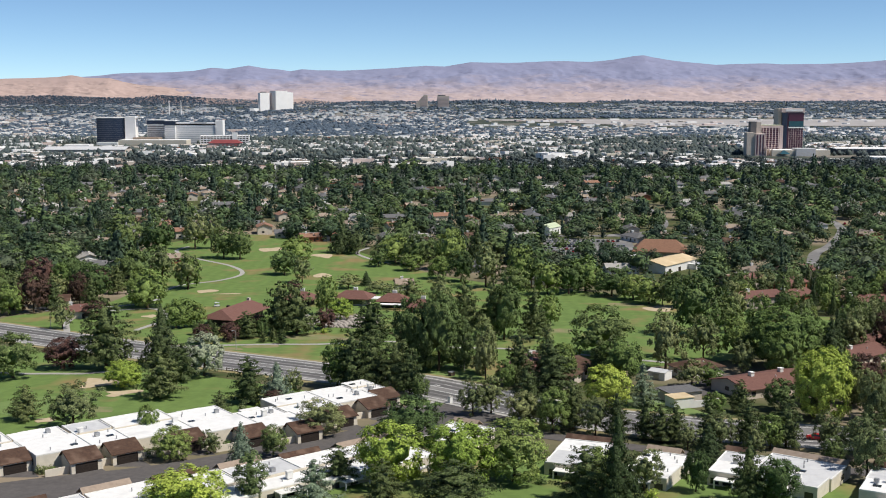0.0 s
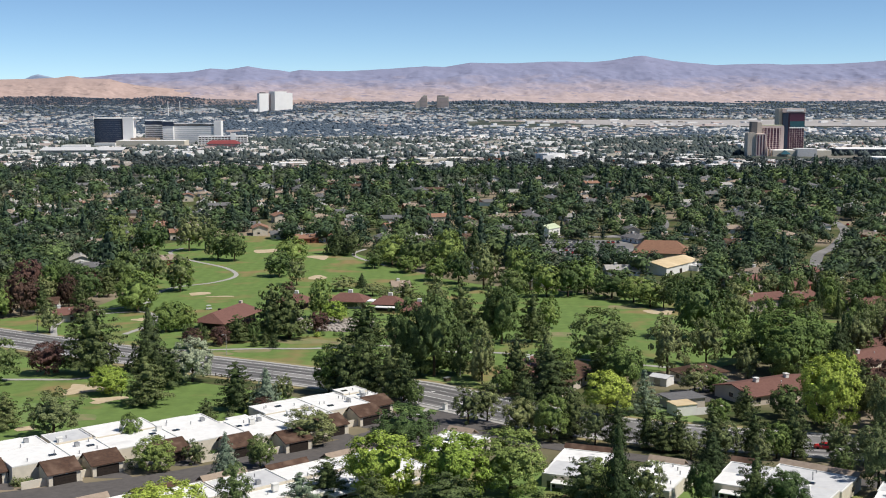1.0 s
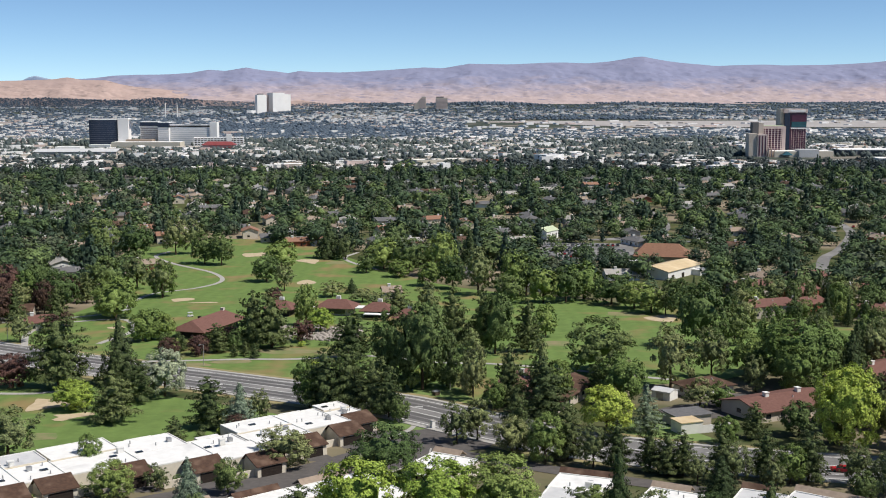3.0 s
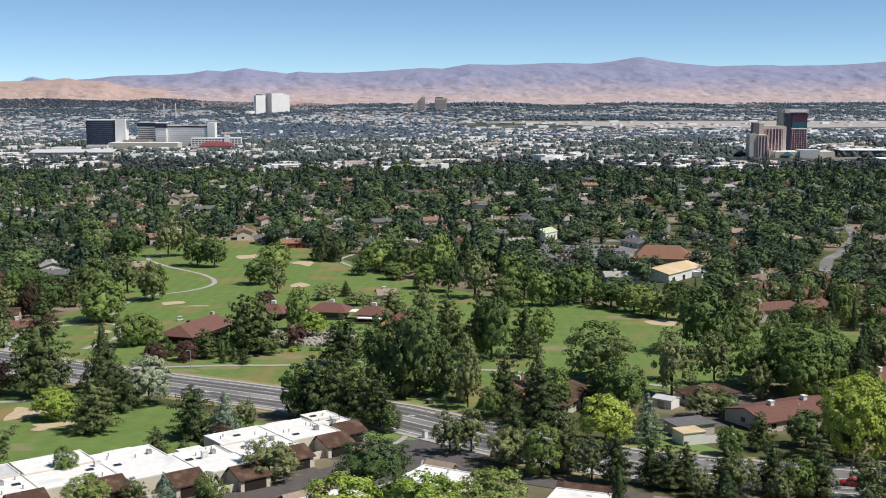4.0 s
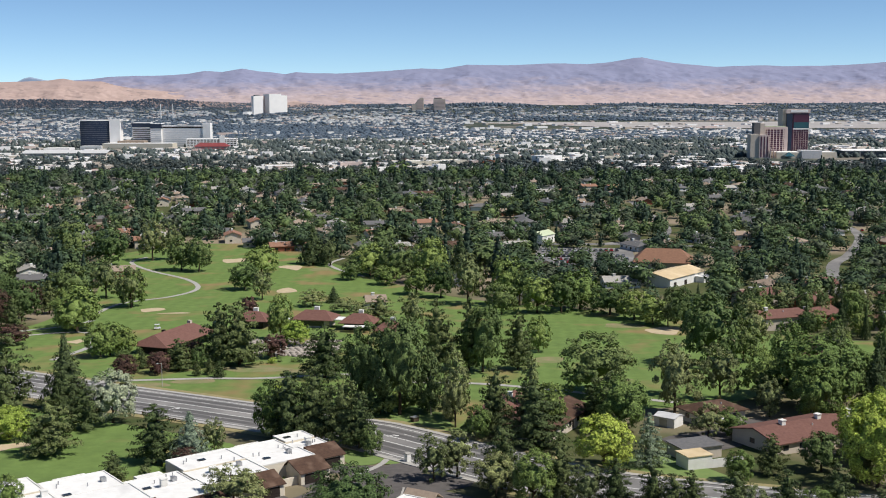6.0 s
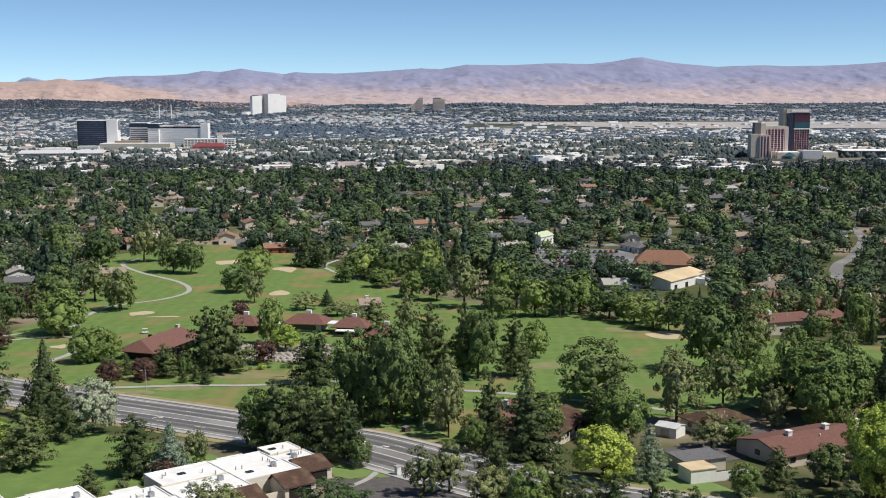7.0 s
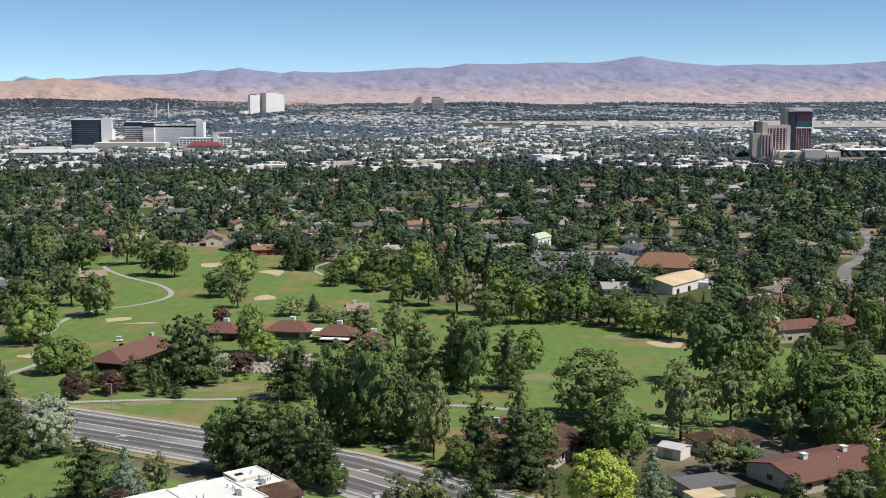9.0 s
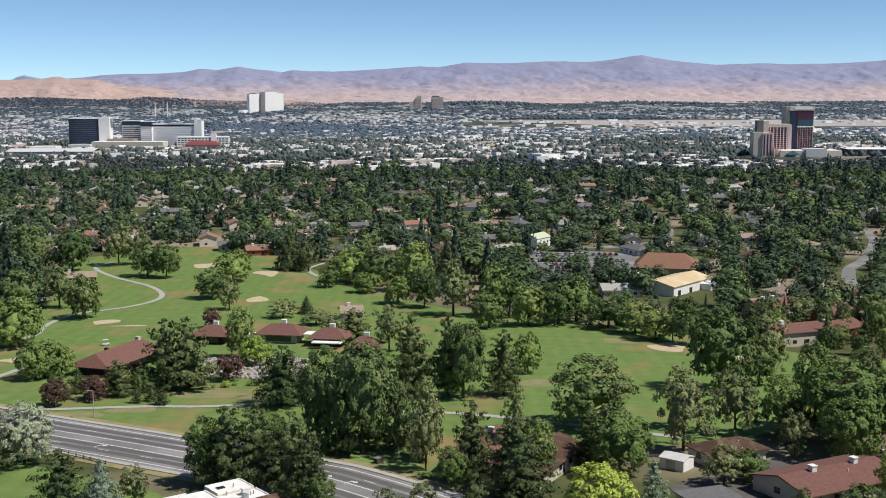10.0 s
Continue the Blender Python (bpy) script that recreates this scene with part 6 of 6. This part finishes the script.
# hotel with dark curved glazing and white ends
def glass_hotel():
    z = gz(2300)
    t = thing("hotel_tower", pose(-668, 2296, z, 0, 0, 0) @ Matrix.Diagonal((1, 1, 1.14, 1)), "hotel tower with dark blue glazing and white end wall", "hotel", "hotels")
    n = 12
    arc = [(52 * k / n, 14 - 14 * math.sin(math.pi * (0.5 + 0.5 * k / n)) + 0.0) for k in range(n + 1)]
    for lv in range(13):
        out = [(x, y) for x, y in arc] + [(52, 30), (0, 30)]
        part("storey", Shape().prism(out, 3.4 * lv, 3.4 * lv + 3.1), M["navy"], t)
        part("slab", Shape().prism([(x, y - 0.15) for x, y in arc] + [(52, 30.2), (0, 30.2)], 3.4 * lv + 3.1, 3.4 * lv + 3.4), M["grey_shingle"], t)
    part("roof_edge", Shape().prism([(x - 1, y - 1) for x, y in arc] + [(53, 31), (-1, 31)], 44.2, 45.8), M["hotel_white"], t)
    part("end_wall", Shape().box(52, 72, 10, 32, -2, 46.5), M["hotel_white"], t, "blank white end wall")
    part("roof_fin", Shape().box(70, 84, 14, 30, 44, 46), M["hotel_white"], t)
    t2 = thing("hotel_tower", pose(-580, 2330, z, 0, 0, 0) @ Matrix.Diagonal((1, 1, 1.22, 1)), "long hotel block with banded white floors and dark glazed end", "hotel", "hotels")
    part("wall", Shape().box(0, 35, 4, 26, -2, 38), M["hotel_white"], t2)
    part("wall", Shape().box(35, 56, 0, 26, -2, 37), M["hotel_white"], t2)
    part("wall", Shape().box(56, 134, 6, 26, -2, 33.5), M["hotel_white"], t2)
    part("end_wall", Shape().box(134, 148, 4, 28, -2, 37), M["hotel_white"], t2, "blank white end wall")
    floors(t2, 1, 34, 4, 2, 30, 9, "grey_shingle", gap=0.55)
    floors(t2, 36, 55, 0, 2, 28, 9, "grey_roof", depth=0.2, gap=0.75)
    floors(t2, 58, 133, 6, 2, 29, 9, "grey_roof", depth=0.2, gap=0.75)
    part("crown_glazing", Shape().box(-0.5, 35.5, 3, 26.5, 31, 37), M["navy"], t2, "dark blue top storey")
    part("crown_glazing", Shape().box(34.5, 56.5, -1, 26.5, 29, 36), M["navy"], t2, "dark blue top storey")
    part("dark_band", Shape().box(56.2, 133.8, 5.5, 6.2, 29.5, 31.5), M["dark_wood"], t2)
    part("sign", Shape().box(84, 118, 4.8, 5.5, 32.2, 33.8), M["grey_roof"], t2, "plain sign bar on the parapet")
    pod = thing("casino_podium", pose(-620, 2270, z, 0, 0, 0), "low cream casino buildings below the hotel", "building", "hotels")
    part("hall", Shape().box(0, 130, 0, 40, -2, 9), M["stucco"], pod)
    part("hall", Shape().box(20, 70, 30, 60, -2, 13), M["tan_roof"], pod)
    part("roof", Shape().box(1, 129, 1, 39, 9, 9.4), M["white_roof"], pod)
    part("porch", Shape().box(-40, 0, -6, 14, -2, 5), M["white_roof"], pod)
    deck = thing("parking_garage", pose(-458, 2240, z, 0, 0, 8), "white open-sided parking garage", "building", "hotels")
    for lv in range(6):
        part("deck", Shape().box(0, 92, 0, 36, 3.4 * lv, 3.4 * lv + 1.5), M["hotel_white"], deck)
    for k in range(16):
        part("column", Shape().box(6 * k, 6 * k + 1.6, -0.2, 1.2, -2, 19.4), M["hotel_white"], deck)
    # dark filler block stands for the shade inside the open decks
    part("core", Shape().box(1, 91, 6, 35, -2, 17), M["dark_wood"], deck)
    part("stair_tower", Shape().box(60, 70, -1.5, 8, -2, 24), M["hotel_white"], deck)
    red = thing("building", pose(-426, 2160, z, 0, 0, 0), "building with red metal roof beside the casino", "building", "hotels")
    part("wall", Shape().box(0, 56, 0, 30, -2, 8), M["beige"], red)
    part("roof", Shape().hip(0, 56, 0, 30, 8, 6, 1.5, 8), M["red_roof"], red)
    part("canopy", Shape().box(-50, 0, -20, 8, 3, 6), M["beige"], red)
    part("roof", Shape().box(4, 52, -14, -1, 4, 5), M["red_roof"], red)
    mall = thing("shopping_centre", pose(-640, 1900, gz(1900), 0, 0, 2), "long low shopping centre with pale metal roofs", "building")
    part("wall", Shape().box(0, 130, 0, 50, -2, 7), M["beige"], mall)
    part("roof", Shape().gable(0, 130, 0, 50, 7.2, 4, 1), M["grey_roof"], mall)
    part("tower", Shape().box(20, 60, 50, 80, -2, 13), M["white_wall"], mall)


glass_hotel()


def striped_hotel():
    z = gz(1880)
    t = thing("hotel_tower", pose(531, 1890, z, 0, 0, 0) @ Matrix.Diagonal((0.88, 1, 1.10, 1)), "tall hotel tower with maroon and teal glazing", "hotel", "hotels")
    part("wall", Shape().box(2, 8.5, 4, 30, -2, 66), M["beige"], t)
    part("wall", Shape().box(8, 46, 0, 30, -2, 61), M["maroon"], t)
    part("corner_glazing", Shape().box(7.5, 17, -1, 10, -2, 60), M["navy"], t, "teal glazed corner")
    part("upper_glazing", Shape().box(20, 46.5, -0.8, 30, 40, 48), M["teal"], t, "teal glass band")
    part("upper_glazing", Shape().box(20, 46.5, -0.8, 30, 48, 60), M["maroon"], t, "maroon glass band")
    part("ledge", Shape().box(19, 47, -1.6, 31, 38, 39.6), M["hotel_white"], t)
    part("roof_crown", Shape().box(6, 48, -1.5, 31, 60.5, 66), M["pink"], t)
    part("sign", Shape().box(14, 44, -1.9, -1.5, 62, 65), M["hotel_white"], t, "plain sign bar on the crown")
    for k in range(7):
        part("pier", Shape().box(20.5 + 4.2 * k, 20.9 + 4.2 * k, -0.5, 0.1, 0, 38), M["pink"], t)
    floors(t, 21, 46, 0, 1, 38, 12, "pink", "spandrel", 0.2, 0.93)
    t = thing("hotel_tower", pose(500, 1875, z, 0, 0, 0) @ Matrix.Diagonal((1.12, 1, 1.05, 1)), "pinkish hotel wing with maroon windows", "hotel", "hotels")
    part("wall", Shape().box(0, 32, 0, 20, -2, 44), M["pink"], t)
    floors(t, 2, 27, 0, 3, 41, 13, "maroon", gap=0.28)
    for k in range(6):
        part("pier", Shape().box(3 + 4.4 * k, 4.2 + 4.4 * k, -0.8, 0, 2, 41), M["pink"], t)
    part("roof", Shape().box(1, 30, 1, 19, 44, 45), M["pale_green_roof"], t)
    t = thing("hotel_tower", pose(473, 1850, z, 0, 0, 0) @ Matrix.Diagonal((0.92, 1, 1.05, 1)), "stepped beige hotel wing", "hotel", "hotels")
    part("wall", Shape().box(0, 14, 0, 20, -2, 34), M["beige"], t)
    part("wall", Shape().box(14, 30, -2, 20, -2, 33), M["pink"], t)
    part("wall", Shape().box(10, 20, 16, 30, -2, 50), M["grey_shingle"], t, "dark grey rear block")
    part("wall", Shape().box(20, 28, 16, 30, -2, 49), M["beige"], t)
    for k in range(3):
        part("window_band", Shape().box(16 + 5 * k, 18 + 5 * k, -2.3, -1.9, 2, 31), M["maroon"], t)
    for k in range(4):
        part("turret", Shape().tube((32 + 5 * k, -4, -2), (32 + 5 * k, -4, 14 - 2 * k), 1.3, 1.3, 8), M["pink"], t)
    t = thing("casino_podium", pose(510, 1840, z, 0, 0, 0), "low casino halls with pale roofs", "building", "hotels")
    part("hall", Shape().box(0, 90, 0, 40, -2, 9), M["stucco"], t)
    part("hall", Shape().box(36, 66, -6, 20, -2, 12), M["grey_roof"], t)
    part("dome", Shape().hip(8, 24, -16, 0, 4, 6, 0, 7.9), M["teal"], t, "blue glass roof")
    part("roof", Shape().box(1, 89, 1, 39, 9, 9.4), M["white_roof"], t)
    t = thing("building", pose(630, 1900, z, 0, 0, -6), "long dark-faced convention hall with a pale roof", "building", "hotels")
    part("wall", Shape().box(0, 180, 0, 60, -2, 8), M["grey_shingle"], t)
    part("roof", Shape().box(-1, 181, -1, 61, 8, 8.8), M["white_roof"], t)
    for k in range(9):
        part("pier", Shape().box(4 + 20 * k, 6 + 20 * k, -0.8, 0, -2, 7.8), M["concrete"], t)
    t = thing("building", pose(600, 1650, z, 0, 0, -4), "long low white warehouse", "building")
    part("wall", Shape().box(0, 130, 0, 40, -2, 8), M["white_wall"], t)
    part("roof", Shape().box(-0.5, 130.5, -0.5, 40.5, 8, 8.5), M["white_roof"], t)


striped_hotel()
structure("pavement_casino_lots", [(x, y, gz(y) + 0.25) for x, y in ((655, 1985), (890, 1985), (960, 2240), (640, 2240))], [(0, 1, 2, 3)], M["runway"], "pale paved lots behind the casino halls")


def far_towers():
    def at(px, py, d):
        return Vector((8 + (px - 784) / 2097 * d, 54 + d, 91.7 + (167 - py) / 2097 * d))
    p = at(450, 203, 4240)
    t = thing("hotel_tower", pose(p.x + 10, p.y, p.z, 0, 0, 40), "tall white multi-winged hotel tower far off", "hotel", "hotels")
    part("wing", Shape().box(0, 39, 0, 14, -12, 76), M["hotel_white"], t)
    part("core", Shape().box(36, 62, 24, 38, -12, 75), M["pink"], t, "recessed pinkish core")
    part("wing", Shape().box(62, 112, -5, 36, -12, 83), M["hotel_white"], t)
    part("wing", Shape().box(112, 142, 2, 26, -12, 77), M["hotel_white"], t)
    part("roof_plant", Shape().box(8, 28, 3, 12, 76, 80), M["grey_shingle"], t, "dark plant room on the roof")
    part("roof_plant", Shape().box(116, 136, 8, 22, 77, 79), M["grey_roof"], t)
    part("podium", Shape().box(-20, 150, -34, -8, -14, 7), M["stucco"], t)
    part("annex", Shape().box(-44, -26, 0, 24, -12, 20), M["grey_roof"], t)
    part("annex", Shape().box(-26, -6, 0, 24, -12, 21), M["hotel_white"], t)
    part("annex", Shape().box(149, 178, 0, 16, -12, 16), M["red_roof"], t, "red annex")
    part("annex", Shape().box(178, 228, 0, 16, -12, 11), M["hotel_white"], t)
    p = at(732, 193, 4400)
    t = thing("hotel_tower", pose(p.x, p.y, p.z, 0, 0, 0), "slanted beige hotel tower far off", "hotel", "hotels")
    part("wall", Shape().add([(0, 0, -8), (44, 0, -8), (44, 0, 50), (30, 0, 50), (0, 0, 16), (0, 30, -8), (44, 30, -8), (44, 30, 50), (30, 30, 50), (0, 30, 16)],
                             [(0, 1, 2, 3, 4), (9, 8, 7, 6, 5), (1, 6, 7, 2), (2, 7, 8, 3), (3, 8, 9, 4), (4, 9, 5, 0)]), M["beige"], t)
    floors(t, 20, 43, 0, 2, 46, 8, "pink", depth=1.0)
    p = at(770, 193, 4400)
    t = thing("hotel_tower", pose(p.x, p.y, p.z, 0, 0, 0), "boxy beige hotel tower far off", "hotel", "hotels")
    part("wall", Shape().box(0, 44, 0, 30, -8, 46), M["beige"], t)
    part("roof_plant", Shape().box(2, 30, 2, 20, 46, 50), M["grey_shingle"], t)
    floors(t, 2, 42, 0, 0, 44, 9, "pink", depth=1.0)
    for px in (292, 313):
        p = at(px, 200, 4000)
        t = thing("mast", pose(p.x, p.y, p.z, 0, 0, 0), "thin pale chimney mast far off", "mast", "masts")
        part("shaft", Shape().tube((0, 0, -10), (0, 0, 40), 2.0, 1.4, 8), M["hotel_white"], t)
    p = at(1165, 212, 4100)
    t = thing("hangar", pose(p.x, p.y, p.z, 0, 0, 0), "white arched hangar on the airfield", "hangar")
    part("hall", Shape().add([(36 * k / 8 - 0, 0, 12 * math.sin(math.pi * k / 8) + 4) for k in range(9)] + [(36 * k / 8, 40, 12 * math.sin(math.pi * k / 8) + 4) for k in range(9)] + [(0, 0, -6), (36, 0, -6), (0, 40, -6), (36, 40, -6)],
                             [(k, k + 1, k + 10, k + 9) for k in range(8)] + [tuple(range(9))[::-1] + (18, 19), (0, 9, 20, 18), (8, 19, 21, 17)]), M["hotel_white"], t)


far_towers()
